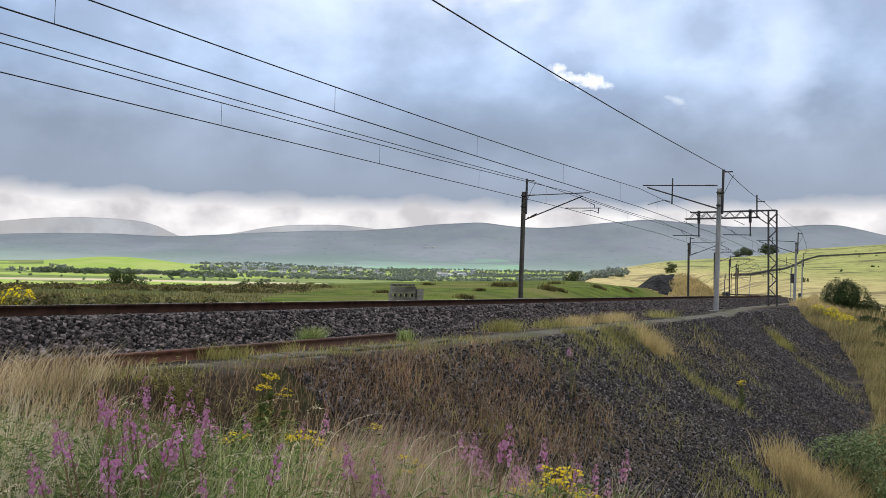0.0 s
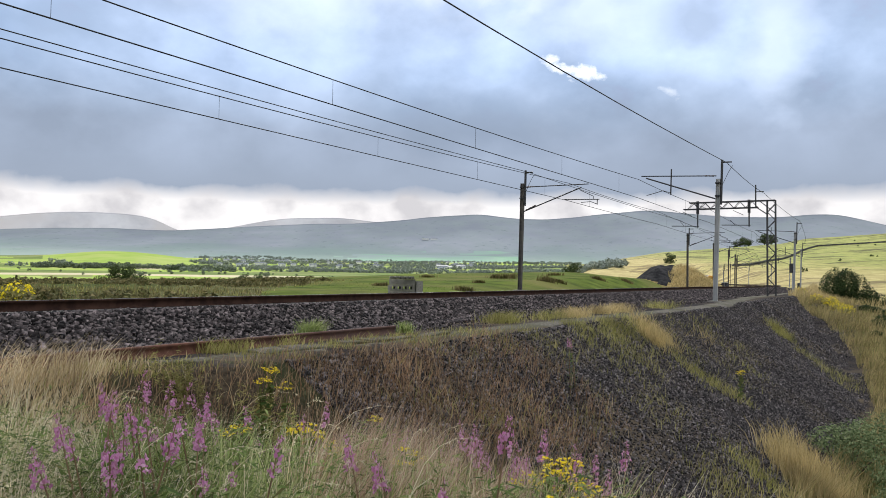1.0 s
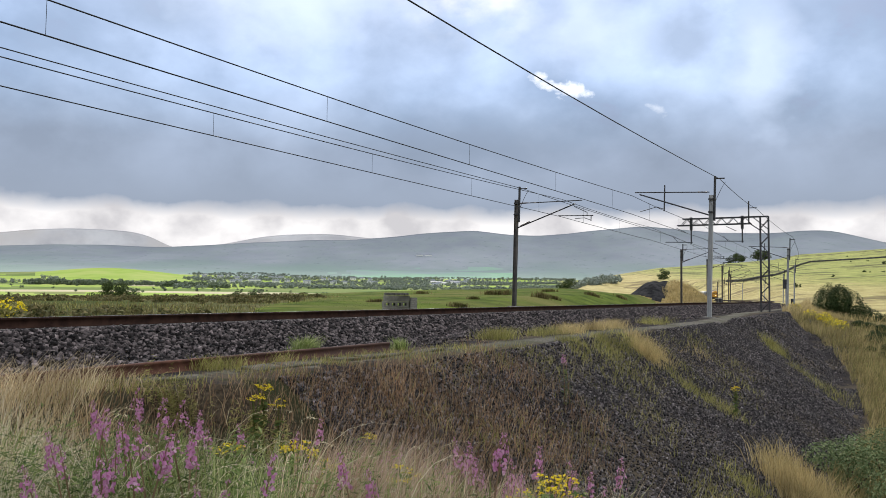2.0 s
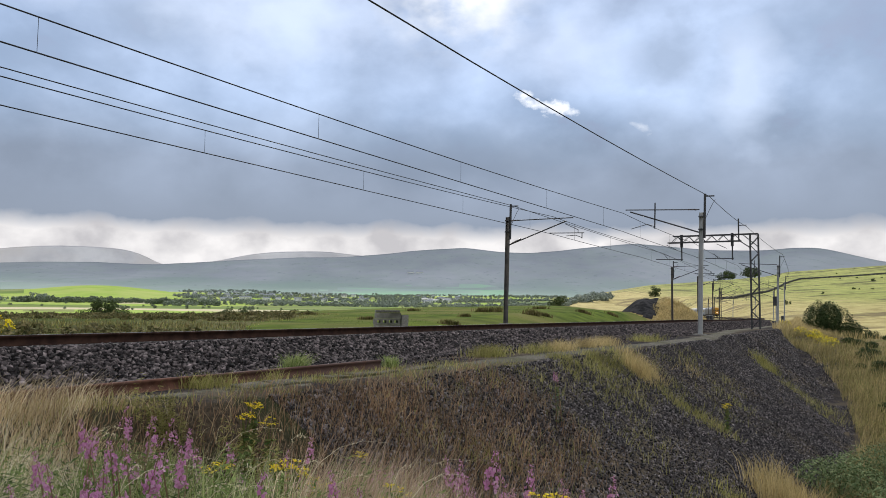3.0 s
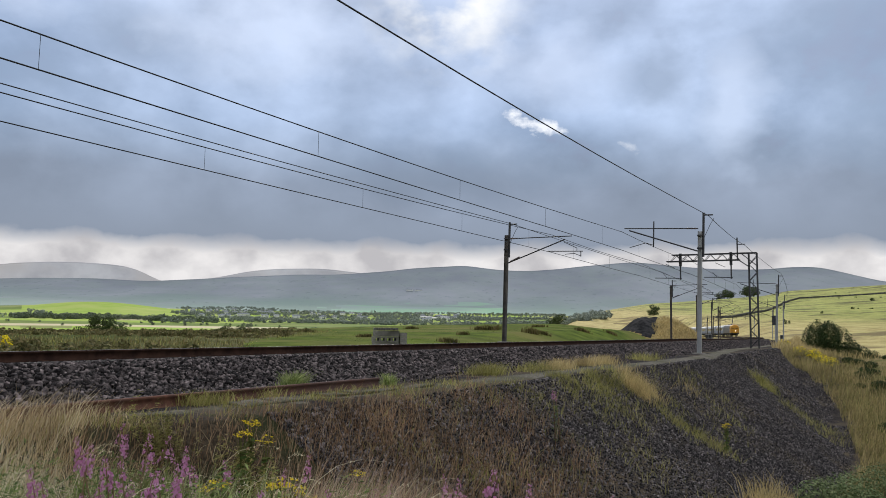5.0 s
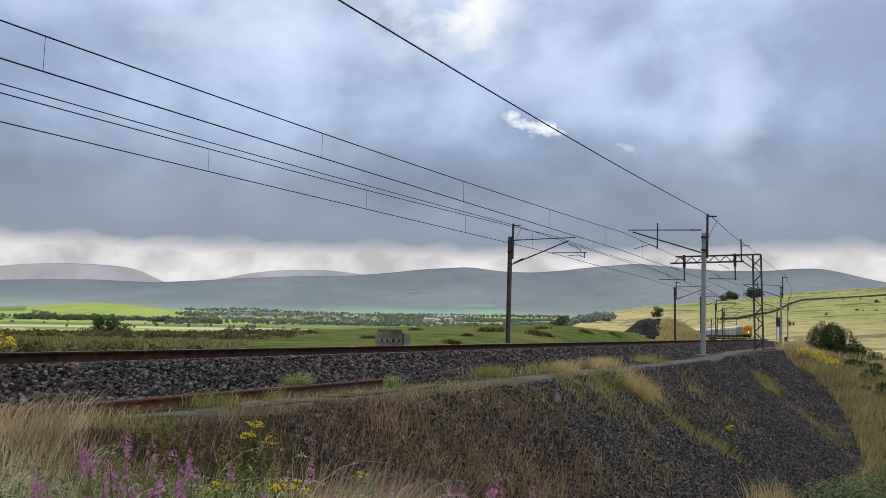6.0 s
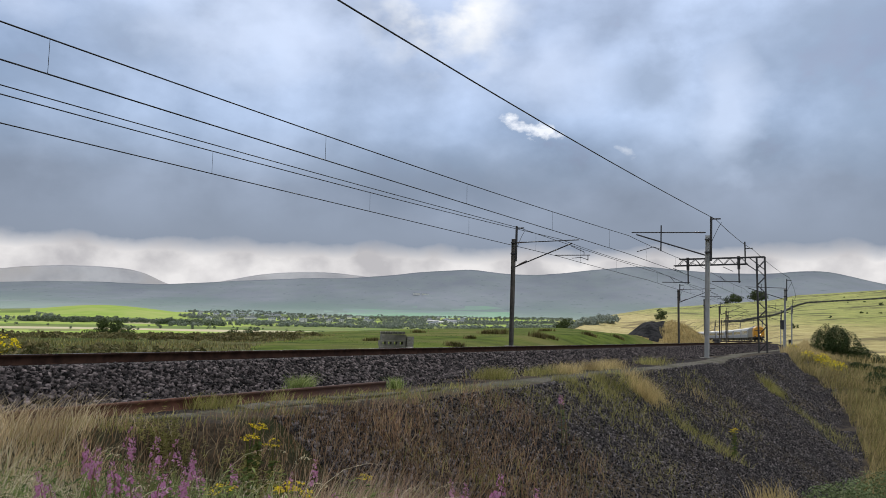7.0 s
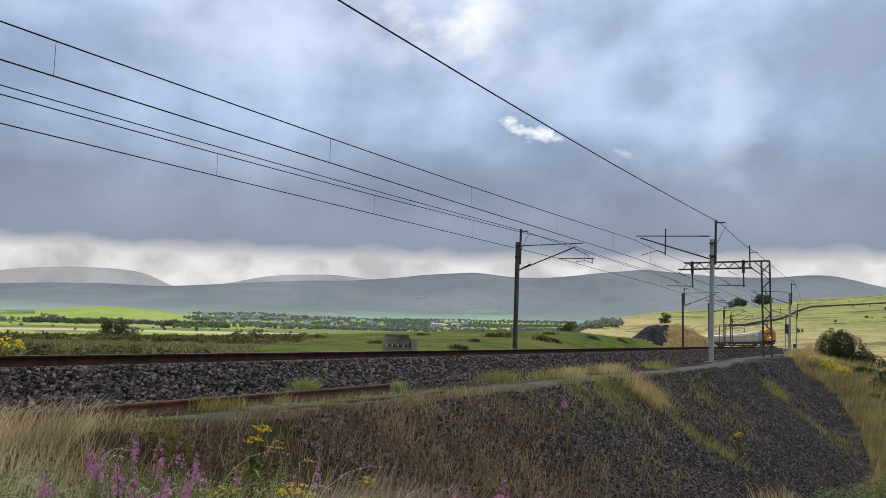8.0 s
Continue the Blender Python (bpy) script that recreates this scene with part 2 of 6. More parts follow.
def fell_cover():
    """Moorland: heather and bent in broad drifts, small dark plantations, greener intake land low down, all paled by
    haze put into the colours.
    """
    m = bpy.data.materials.new("hazed_fell_moor")
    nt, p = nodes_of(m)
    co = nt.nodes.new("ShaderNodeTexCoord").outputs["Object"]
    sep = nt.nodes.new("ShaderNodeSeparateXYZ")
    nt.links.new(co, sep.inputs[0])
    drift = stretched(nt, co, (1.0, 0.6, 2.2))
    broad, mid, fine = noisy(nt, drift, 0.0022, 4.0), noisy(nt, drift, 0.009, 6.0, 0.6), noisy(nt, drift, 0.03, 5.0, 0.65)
    # greys lifted well above real moor to stand in for haze
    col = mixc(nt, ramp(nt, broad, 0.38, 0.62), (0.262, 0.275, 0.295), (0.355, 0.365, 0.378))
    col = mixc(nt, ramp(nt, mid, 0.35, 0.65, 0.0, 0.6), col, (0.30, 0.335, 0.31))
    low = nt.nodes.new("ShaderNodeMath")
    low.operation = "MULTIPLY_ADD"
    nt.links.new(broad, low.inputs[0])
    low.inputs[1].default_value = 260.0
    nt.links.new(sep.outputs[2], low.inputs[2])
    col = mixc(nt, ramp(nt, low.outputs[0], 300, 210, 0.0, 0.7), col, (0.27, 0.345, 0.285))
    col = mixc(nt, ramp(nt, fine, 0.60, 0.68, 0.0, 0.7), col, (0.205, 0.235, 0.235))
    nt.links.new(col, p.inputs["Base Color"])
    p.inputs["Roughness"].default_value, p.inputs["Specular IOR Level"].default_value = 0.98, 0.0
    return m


HILLSIDE = hillside_cover()
FELL = fell_cover()
COVER = embankment_cover()


# ---- building helpers ----
def part(name, bm, material, parent=None, label="", smooth=False):
    me = bpy.data.meshes.new(name)
    bm.to_mesh(me)
    bm.free()
    me.materials.append(material)
    if smooth:
        me.polygons.foreach_set("use_smooth", np.ones(len(me.polygons), bool))
    ob = new(name, me)
    if parent:
        ob.parent = parent
    if label:
        ob["label"] = label
    return ob


def grid_mesh(name, verts, faces, materials, index=None, smooth=True):
    me = bpy.data.meshes.new(name)
    verts = np.asarray(verts, np.float32).reshape(-1, 3)
    faces = np.asarray(faces, np.int32)
    nf, k = faces.shape
    me.vertices.add(len(verts))
    me.vertices.foreach_set("co", verts.ravel())
    me.loops.add(nf * k)
    me.loops.foreach_set("vertex_index", faces.ravel())
    me.polygons.add(nf)
    me.polygons.foreach_set("loop_start", np.arange(nf, dtype=np.int32) * k)
    if index is not None:
        me.polygons.foreach_set("material_index", np.asarray(index, np.int32))
    if smooth:
        me.polygons.foreach_set("use_smooth", np.ones(nf, bool))
    me.update(calc_edges=True)
    me.validate()
    for m in materials:
        me.materials.append(m)
    return new(name, me)


def empty(name, m=None):
    ob = new(name)
    ob.empty_display_size = 0.3
    if m is not None:
        ob.matrix_basis = m
    return ob


def box(bm, x0, y0, z0, x1, y1, z1, m=None):
    r = bmesh.ops.create_cube(bm, size=1)
    t = Matrix.LocRotScale(((x0 + x1) / 2, (y0 + y1) / 2, (z0 + z1) / 2), None, (x1 - x0, y1 - y0, z1 - z0))
    bmesh.ops.transform(bm, matrix=(m @ t) if m is not None else t, verts=r["verts"])
    return r["verts"]


def bevelled(bm, w=0.01):
    bmesh.ops.bevel(bm, geom=list(bm.edges), offset=w, segments=1, affect="EDGES", profile=0.7)
    return bm


def rod(bm, a, b, r=0.02, n=8, r2=None):
    a, b = Vector(a), Vector(b)
    d = b - a
    m = Matrix.Translation((a + b) / 2) @ d.to_track_quat("Z", "Y").to_matrix().to_4x4()
    bmesh.ops.create_cone(bm, cap_ends=True, segments=n, radius1=r, radius2=r if r2 is None else r2, depth=d.length, matrix=m)
    return bm


def lathe(bm, prof, n=12, m=None):
    rings = []
    for r, z in prof:
        rings.append([bm.verts.new((r * math.cos(2 * math.pi * i / n), r * math.sin(2 * math.pi * i / n), z)) for i in range(n)])
    for p, q in zip(rings, rings[1:]):
        for i in range(n):
            bm.faces.new((p[i], p[(i + 1) % n], q[(i + 1) % n], q[i]))
    bm.faces.new(rings[0][::-1])
    bm.faces.new(rings[-1])
    if m is not None:
        bmesh.ops.transform(bm, matrix=m, verts=[v for r in rings for v in r])
    return bm


# ---- the plan: track frame (s along the line, d towards the camera's side) ----
HEAD = radians(30.5)
U = np.array([math.sin(HEAD), math.cos(HEAD)])
N = np.array([math.cos(HEAD), -math.sin(HEAD)])
C0 = -12.07 * N
BEND_S, BEND_R = 30.0, 850.0
TRACK_GAP = 3.4


def bend(s):
    return -np.maximum(0, np.asarray(s, float) - BEND_S) ** 2 / (2 * BEND_R)


def along(s, d):
    """World x, y of the point s along the near track and d off its centre line."""
    s = np.asarray(s, float)
    slope = -np.maximum(0, s - BEND_S) / BEND_R
    ln = np.sqrt(1 + slope ** 2)
    nx, ny = (N[0] - slope * U[0]) / ln, (N[1] - slope * U[1]) / ln
    b = bend(s)
    return C0[0] + s * U[0] + b * N[0] + d * nx, C0[1] + s * U[1] + b * N[1] + d * ny


def heading(s):
    """Angle about z that turns +x to the line's direction."""
    slope = -max(0.0, s - BEND_S) / BEND_R
    v = U + slope * N
    return math.atan2(v[1], v[0])


def to_sd(x, y):
    rx, ry = np.asarray(x) - C0[0], np.asarray(y) - C0[1]
    s = rx * U[0] + ry * U[1]
    d0 = rx * N[0] + ry * N[1]
    sl = -np.maximum(0, s - BEND_S) / BEND_R
    d = (d0 - bend(s)) / np.sqrt(1 + sl ** 2)
    return s + d * sl, d


def rail_z(s):
    return 0.0035 * np.clip(np.asarray(s, float) - 7.0, -20, 45)


CANT = 0.05


def cant(d):
    """Both tracks lean into the curve: the camera-side rail is the highest."""
    return -CANT * (0.75 - d)


def at(s, d, z=0.0):
    x, y = along(s, d)
    return Vector((float(x), float(y), z))


def wob(x, y, scale, seed=0.0):
    """Cheap smooth noise, about -1..1, on arrays."""
    x, y = np.asarray(x) * scale + seed * 3.1, np.asarray(y) * scale - seed * 1.7
    return (np.sin(x * 1.3 + 1.7 * np.sin(y * 0.9)) + np.sin(y * 1.7 + 1.3 * np.sin(x * 1.1 + 2)) +
            0.6 * np.sin(2.3 * x - 1.9 * y + 1) + 0.5 * np.sin(3.1 * y + 2.7 * x)) / 3.1


# ---- terrain ----
def low_ground(s):
    return np.interp(s, [-20, 0, 15, 33, 45, 55, 70, 90, 140], [-4.0, -5.5, -5.2, -4.3, -3.1, -1.9, -0.8, -0.3, 0.2])


def bank(s, d):
    """Height of the railway embankment, its cess, slope and the spur on which the camera stands."""
    s, d = np.asarray(s, float), np.asarray(d, float)
    rz = rail_z(s)
    crest = 5.05 + 0.2 * wob(s, d * 0, 0.35)
    top = np.interp(d, [-30, -9.5, -7.0, -5.2, -1.8, 1.55, 2.65, 2.9, 4.6, 5.2], [-0.6, -0.56, -0.54, -0.46, -0.30, -0.19, -0.62, -0.64, -0.66, -0.74]) + rz
    slope = -0.72 + rz - (d - crest) / 1.5 + 0.10 * wob(s, d, 0.9, 2) * np.clip((d - crest) / 2, 0, 1)
    base = low_ground(s) + 0.12 * wob(s, d, 0.5, 5) + np.clip(d - 11, 0, 40) * 0.015
    spur = -1.22 - 0.50 * np.maximum(0, s - 3.6) ** 1.05 + 0.07 * wob(s, d, 1.1, 7) - 0.03 * np.maximum(0, d - 12)
    spur = np.where(d > 4.0, spur, -9)
    out = np.maximum(np.maximum(slope, base), spur)
    return np.where(d < crest, np.maximum(top, -9), out)


PXF = 784 / math.tan(radians(29))


def far_ground(x, y):
    """Land beyond the railway: pasture with a low crest, the valley, the fells, and a rising hillside to the right."""
    r = np.hypot(x, y)
    az = np.degrees(np.arctan2(x, np.maximum(y, 1e-6)))
    az = np.where(y <= 0, np.where(x > 0, 60.0, -60.0), az)
    px = 784 + PXF * np.tan(np.radians(np.clip(az, -60, 60)))
    crest = np.interp(px, [-800, 0, 400, 560, 800, 1000, 1150], [-0.8, -0.6, -0.1, 0.6, 1.5, 1.9, 1.6])
    z0 = np.interp(r, [0, 30, 60, 130, 190, 400, 700, 1200, 2000, 2700, 3400, 4000],
                   [-0.5, -0.5, 0, 0, 0, 0, 0, 0, 0, 0, 0, 0])
    mid = np.interp(r, [60, 130, 190, 400, 900, 1500, 2200, 2800, 3300, 3700], [-0.3, 0, -2.6, -7, -3, 12, 38, 62, 100, 150])
    hill = np.where(r < 130, z0 + crest * np.clip((r - 45) / 85, 0, 1), mid + crest * np.clip(1 - (r - 130) / 200, 0, 1))
    rise = np.interp(px, [900, 980, 1053, 1111, 1177, 1301, 1386, 1430, 1580, 2200], [-14, 4, 21, 27, 33, 37, 41.5, 47, 52, 66])
    right = np.interp(r, [60, 140, 260, 400, 600, 900, 1100, 1600], [0.0, 0.0, 0.03, 0.14, 0.46, 1.0, 1.02, 0.3]) * rise + 0.2
    right = right + np.interp(r, [100, 400], [0, 1]) * 1.2 * wob(x, y, 0.012, 3)
    mid_hill = 24 * np.exp(-((px - 215) / 120) ** 2 - ((r - 2350) / 330) ** 2)
    hill = hill + mid_hill
    k = np.clip((px - 960) / 90, 0, 1) * np.clip((r - 90) / 120, 0, 1)
    k = k * k * (3 - 2 * k)
    z = hill * (1 - k) + np.maximum(hill, right) * k
    return z + np.interp(r, [100, 600, 2500], [0.0, 0.8, 5]) * wob(x, y, 0.006, 9) + 0.08 * wob(x, y, 0.25, 4)


S0, S1, D0, D1 = -16.0, 150.0, -9.4, 30.0


def ground_z(x, y):
    s, d = to_sd(x, y)
    fg = far_ground(x, y)
    cut = np.clip((26 - np.abs(d + 1.7)) / 18, 0, 1) * np.clip((560 - s) / 60, 0, 1) * np.clip((s - 90) / 40, 0, 1)
    fg = fg * (1 - cut) + np.minimum(fg, -0.25) * cut
    side = np.clip((d + 14) / 4.5, 0, 1)
    edge = np.clip((s - S0 - 1) / 6, 0, 1) * np.clip((S1 - 6 - s) / 20, 0, 1)
    out = np.clip((44 - d) / 14, 0, 1)
    w = side * edge * out
    w = w * w * (3 - 2 * w)
    r = np.hypot(x, y)
    px = 784 + PXF * np.asarray(x) / np.maximum(y, 1e-3)
    dip = 4.6 * np.clip((px - 1440) / 90, 0, 1) * np.clip((4000 - px) / 1000, 0, 1) * np.interp(r, [66, 105, 200, 330], [0, 1, 1, 0]) * np.where(np.asarray(y) > 1, 1, 0)
    return fg * (1 - w) + bank(s, d) * w - dip


def build_embankment():
    sv = np.concatenate([np.arange(S0, 4, 0.5), np.arange(4, 45, 0.3), np.arange(45, 90, 0.6), np.arange(90, S1 + 0.1, 1.5)])
    dv = np.concatenate([np.arange(D0, 1.4, 0.6), np.arange(1.4, 6, 0.16), np.arange(6, 14, 0.3), np.arange(14, D1 + 0.1, 0.8)])
    S, D = np.meshgrid(sv, dv, indexing="ij")
    X, Y = along(S, D)
    Z = ground_z(X, Y)
    n, m = S.shape
    idx = np.arange(n * m).reshape(n, m)
    f = np.stack([idx[:-1, :-1], idx[:-1, 1:], idx[1:, 1:], idx[1:, :-1]], -1).reshape(-1, 4)
    jit = wob(S, D, 0.8, 1) * 0.5 + wob(S, D, 2.7, 4) * 0.35
    toe = np.interp(S, [-20, 5, 9, 15, 33, 45, 55, 62, 200], [5, 5.2, 8.5, 9.6, 10.9, 9.6, 7.4, 5.2, 4.6])
    pc = np.interp(S, [6, 13, 14.5, 18, 22, 25.5, 29, 35, 38, 53, 70], [4.3, 4.4, 4.55, 4.5, 4.45, 4.6, 4.7, 4.75, 4.65, 3.5, 3.3]) + 0.06 * wob(S, D * 0, 0.8, 3)
    pw = 0.20 + 0.12 * wob(S, D * 0, 0.7, 6) + 0.12 * np.clip((S - 28) / 6, 0, 1)
    path = np.clip((pw + 0.22 - np.abs(D - pc)) / 0.3, 0, 1) * np.clip((S - 6) / 3, 0, 1)
    soil = np.clip((D - 4.6) / 0.5, 0, 1) * np.clip((14 - S + 3 * jit) / 5, 0, 1)
    soil = np.maximum(soil, np.clip((7.5 - S) / 2, 0, 1) * np.clip((D - 3.4) / 0.5, 0, 1))
    soil = np.maximum(soil, np.clip((-6.2 - D) / 0.8, 0, 1))
    dry = np.clip((D - toe - 0.6 * jit) / 1.0, 0, 1) * np.clip((S - 8) / 3, 0, 1)
    stone = np.clip((2.75 - D) / 0.3, 0, 1)
    ob = grid_mesh("embankment", np.stack([X, Y, Z], -1), f, [COVER])
    for key, val in (("path", path), ("soil", soil), ("dry", dry), ("stone", stone)):
        ob.data.attributes.new(key, "FLOAT", "POINT").data.foreach_set("value", val.astype(np.float32).ravel())
    return tagged(ob, "railway embankment of dark stone with a cess path", "embankment", kind="structure")


def build_ground():
    azf = np.arange(-46, 46.01, 0.33)
    azb = np.arange(54, 307, 8.0)
    az = np.radians(np.concatenate([azf, azb]))
    rr = np.concatenate([[0.0], np.geomspace(1.0, 4600, 230)])
    A, R = np.meshgrid(az, rr, indexing="ij")
    X, Y = R * np.sin(A), R * np.cos(A)
    Z = ground_z(X, Y)
    s, d = to_sd(X, Y)
    inside = np.clip((s - S0 - 0.5) / 1.5, 0, 1) * np.clip((S1 - 1 - s) / 1.5, 0, 1) * np.clip((d - D0 - 0.6) / 0.8, 0, 1) * np.clip((D1 - 1 - d) / 1.5, 0, 1)
    Z = Z - 1.1 * inside
    n, m = A.shape
    idx = np.arange(n * m).reshape(n, m)
    nxt = np.roll(idx, -1, axis=0)
    f = np.stack([idx[:, :-1], idx[:, 1:], nxt[:, 1:], nxt[:, :-1]], -1).reshape(-1, 4)
    xc = (X[:, :-1] + X[:, 1:]) / 2
    yc = (Y[:, :-1] + Y[:, 1:]) / 2
    r = np.hypot(xc, yc)
    px = 784 + PXF * np.where(yc > 0, xc / np.maximum(yc, 1e-3), 9)
    sc, dc = to_sd(xc, yc)
    jw = wob(xc, yc, 0.05, 2)
    mi = np.full(xc.shape, 2)                                       # scrub
    mi[(r >= 24) & (px > 520 + 70 * jw) & (px < 1200) & (r < 260)] = 1   # pasture
    mi[(px >= 1170 + 12 * jw) & (r > 66) & (dc < -7)] = 3
    mi[(dc > 4) & (px > 1000)] = 3                                  # dry grass right of the line
    mi[(dc > 12) & (px > 1400) & (r > 70)] = 6
    mi[(r >= 150) & (px > 1000)] = 6                                # hillside
    mi[(r >= 210) & (px <= 1000)] = 4                               # valley
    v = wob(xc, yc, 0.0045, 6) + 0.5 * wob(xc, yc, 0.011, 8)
    # patches of the sunlit meadow colour
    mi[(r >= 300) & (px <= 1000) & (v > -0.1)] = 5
    mi[(r >= 1010) & (r < 1140) & (px < 600)] = 7                    # straw strip
    mi[(r >= 1400) & (px <= 330) & (v > 0.75)] = 7
    mi[(r >= 1800) & (r < 2500) & (px > 70) & (px < 350)] = 5
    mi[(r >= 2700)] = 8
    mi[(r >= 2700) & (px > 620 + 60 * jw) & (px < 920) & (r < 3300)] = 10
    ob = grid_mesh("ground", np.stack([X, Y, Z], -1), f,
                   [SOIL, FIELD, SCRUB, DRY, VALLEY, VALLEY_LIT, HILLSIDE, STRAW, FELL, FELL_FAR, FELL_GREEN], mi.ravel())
    return tagged(ob, "open pasture and valley floor reaching to the fells", "ground", kind="structure")


def build_fell(name, dist, px, rows, material, foot, label, rough=6.0, depth=700, fields=False):
    """A range of hills: a skyline given by bearing and height, falling towards the valley."""
    pxs = np.arange(px[0], px[-1] + 1, 12.0)
    top = np.interp(pxs, px, rows)
    k = np.hanning(7)
    pad = np.pad(top, 3, mode="edge")
    top = np.convolve(pad, k / k.sum(), mode="valid")
    t = np.linspace(0, 1, 26)
    P, T = np.meshgrid(pxs, t, indexing="ij")
    R = dist - depth * (1 - T)
    az = np.arctan((P - 784) / PXF)
    X, Y = R * np.sin(az), R * np.cos(az)
    top = top * np.cos(az[:, 0])
    prof = T ** 1.15
    Z = foot + (top[:, None] - foot) * prof + rough * (wob(X, Y, 0.006, 3) + 0.6 * wob(X, Y, 0.017, 5)) * (0.25 + T * (1 - T) * 3)
    X = np.concatenate([X, X[:, -1:] * 1.03], 1)
    Y = np.concatenate([Y, Y[:, -1:] * 1.03], 1)
    Z = np.concatenate([Z, np.full((len(pxs), 1), foot - 20)], 1)
    n, m = X.shape
    idx = np.arange(n * m).reshape(n, m)
    f = np.stack([idx[:-1, :-1], idx[1:, :-1], idx[1:, 1:], idx[:-1, 1:]], -1).reshape(-1, 4)
    pc, tc = np.repeat(pxs[:-1, None], m - 1, 1), np.tile(np.append(t, 1.0)[None, :m - 1], (n - 1, 1))
    jv = wob(X[:-1, :-1], Y[:-1, :-1], 0.007, 4)
    mi = np.zeros(pc.shape, int)
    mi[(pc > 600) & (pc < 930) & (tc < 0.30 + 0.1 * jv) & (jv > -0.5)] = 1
    # sun patch on the fellside, put into the colour
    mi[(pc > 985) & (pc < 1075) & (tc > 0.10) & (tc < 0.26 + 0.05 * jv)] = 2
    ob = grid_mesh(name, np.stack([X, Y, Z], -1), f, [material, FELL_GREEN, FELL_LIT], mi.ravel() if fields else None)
    return tagged(ob, label, "hill", kind="structure")


def elev(px, py, dist):
    """Height at which a bearing's skyline stands, from its place on a plain plot of the horizon."""
    return [EYE[2] + (509.5 + (p - 784) * 0.0192 - q) / PXF * dist for p, q in zip(px, py)]


build_ground()
build_embankment()
A_PX = [-420, -100, 0, 100, 200, 300, 400, 480, 560, 630, 700, 760, 850, 905, 960, 1020, 1080, 1150, 1210, 1300, 1390, 1440, 1490, 1540, 1600, 1800, 2000]
A_PY = [425, 418, 414, 412, 414, 419, 415, 411, 408, 409, 404, 398, 393, 401, 404, 400, 394, 388, 394, 402, 402, 397, 399, 410, 424, 440, 446]
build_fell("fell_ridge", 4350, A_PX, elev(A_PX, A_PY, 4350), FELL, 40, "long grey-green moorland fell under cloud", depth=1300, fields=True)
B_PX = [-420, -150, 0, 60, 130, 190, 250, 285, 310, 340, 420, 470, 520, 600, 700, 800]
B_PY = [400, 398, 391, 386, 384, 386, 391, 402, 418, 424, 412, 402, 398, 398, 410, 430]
build_fell("distant_fell", 4520, B_PX, elev(B_PX, B_PY, 4520), FELL_FAR, 60, "pale distant fell with haze put into its colour", depth=250, rough=3)


# ---- sky: a bank of cloud ahead, drifting ----
def build_clouds():
    m = bpy.data.materials.new("cloud")
    m.use_nodes = True
    nt = m.node_tree
    nt.nodes.clear()
    out = nt.nodes.new("ShaderNodeOutputMaterial")
    co = nt.nodes.new("ShaderNodeTexCoord").outputs["Object"]
    mp = nt.nodes.new("ShaderNodeMapping")
    mp.inputs["Scale"].default_value = (1 / 1000, 1 / 1000, 1.35 / 1000)
    nt.links.new(co, mp.inputs["Vector"])
    vec = mp.outputs[0]
    sep = nt.nodes.new("ShaderNodeSeparateXYZ")
    nt.links.new(co, sep.inputs[0])
    x, z = sep.outputs[0], sep.outputs[2]
    n1 = noisy(nt, vec, 1.1, 7.0, 0.52)
    n2 = noisy(nt, vec, 3.2, 6.0, 0.5)

    def op(kind, a, b):
        n = nt.nodes.new("ShaderNodeMath")
        n.operation = kind
        for sock, v in ((n.inputs[0], a), (n.inputs[1], b)):
            if isinstance(v, (int, float)):
                sock.default_value = v
            else:
                nt.links.new(v, sock)
        return n.outputs[0]

    # ragged foot of the cloud deck, brighter air under it
    hem = op("ADD", z, op("MULTIPLY", op("SUBTRACT", n2, 0.5), 190.0))
    deck = ramp(nt, hem, 437, 523)
    tone = ramp(nt, n1, 0.34, 0.68)
    base = mixc(nt, tone, (0.205, 0.26, 0.36), (0.50, 0.61, 0.82))
    # darker towards the foot of the deck, lighter and bluer high up
    lift = ramp(nt, z, 480, 1250)
    deckc = mixc(nt, lift, (0.26, 0.305, 0.385), base)
    under = mixc(nt, ramp(nt, n2, 0.35, 0.65), (0.50, 0.49, 0.51), (0.82, 0.80, 0.80))
    col = mixc(nt, deck, under, deckc)
    n3 = noisy(nt, vec, 8.0, 6.0, 0.6)

    def billow(cx, cz, rx, rz, ragged=1.6):
        """Weight of one mass of cloud about a place on the deck, with a torn outline."""
        bx = op("DIVIDE", op("SUBTRACT", x, cx), rx)
        bz = op("DIVIDE", op("SUBTRACT", z, cz), rz)
        w = op("SUBTRACT", 1.0, op("SQRT", op("ADD", op("MULTIPLY", bx, bx), op("MULTIPLY", bz, bz)), 0.0))
        return ramp(nt, op("ADD", w, op("MULTIPLY", op("SUBTRACT", n2, 0.5), ragged)), -0.1, 0.75)

    for cx, cz, rx, rz in ((2420.0, 1700.0, 900.0, 340.0), (2650.0, 1200.0, 420.0, 420.0), (1450.0, 1500.0, 260.0, 230.0), (-1537.0, 1612.0, 420.0, 210.0), (-1950.0, 1330.0, 420.0, 230.0), (300.0, 900.0, 900.0, 190.0)):
        col = mixc(nt, op("MULTIPLY", billow(cx, cz, rx, rz), 0.8), col, (0.225, 0.28, 0.375))
    for cx, cz, rx, rz in ((1840.0, 1300.0, 200.0, 360.0), (-850.0, 1740.0, 620.0, 300.0), (-1980.0, 1720.0, 260.0, 140.0),
                           (900.0, 1550.0, 420.0, 260.0)):
        col = mixc(nt, op("MULTIPLY", billow(cx, cz, rx, rz), 0.6), col, (0.56, 0.64, 0.80))
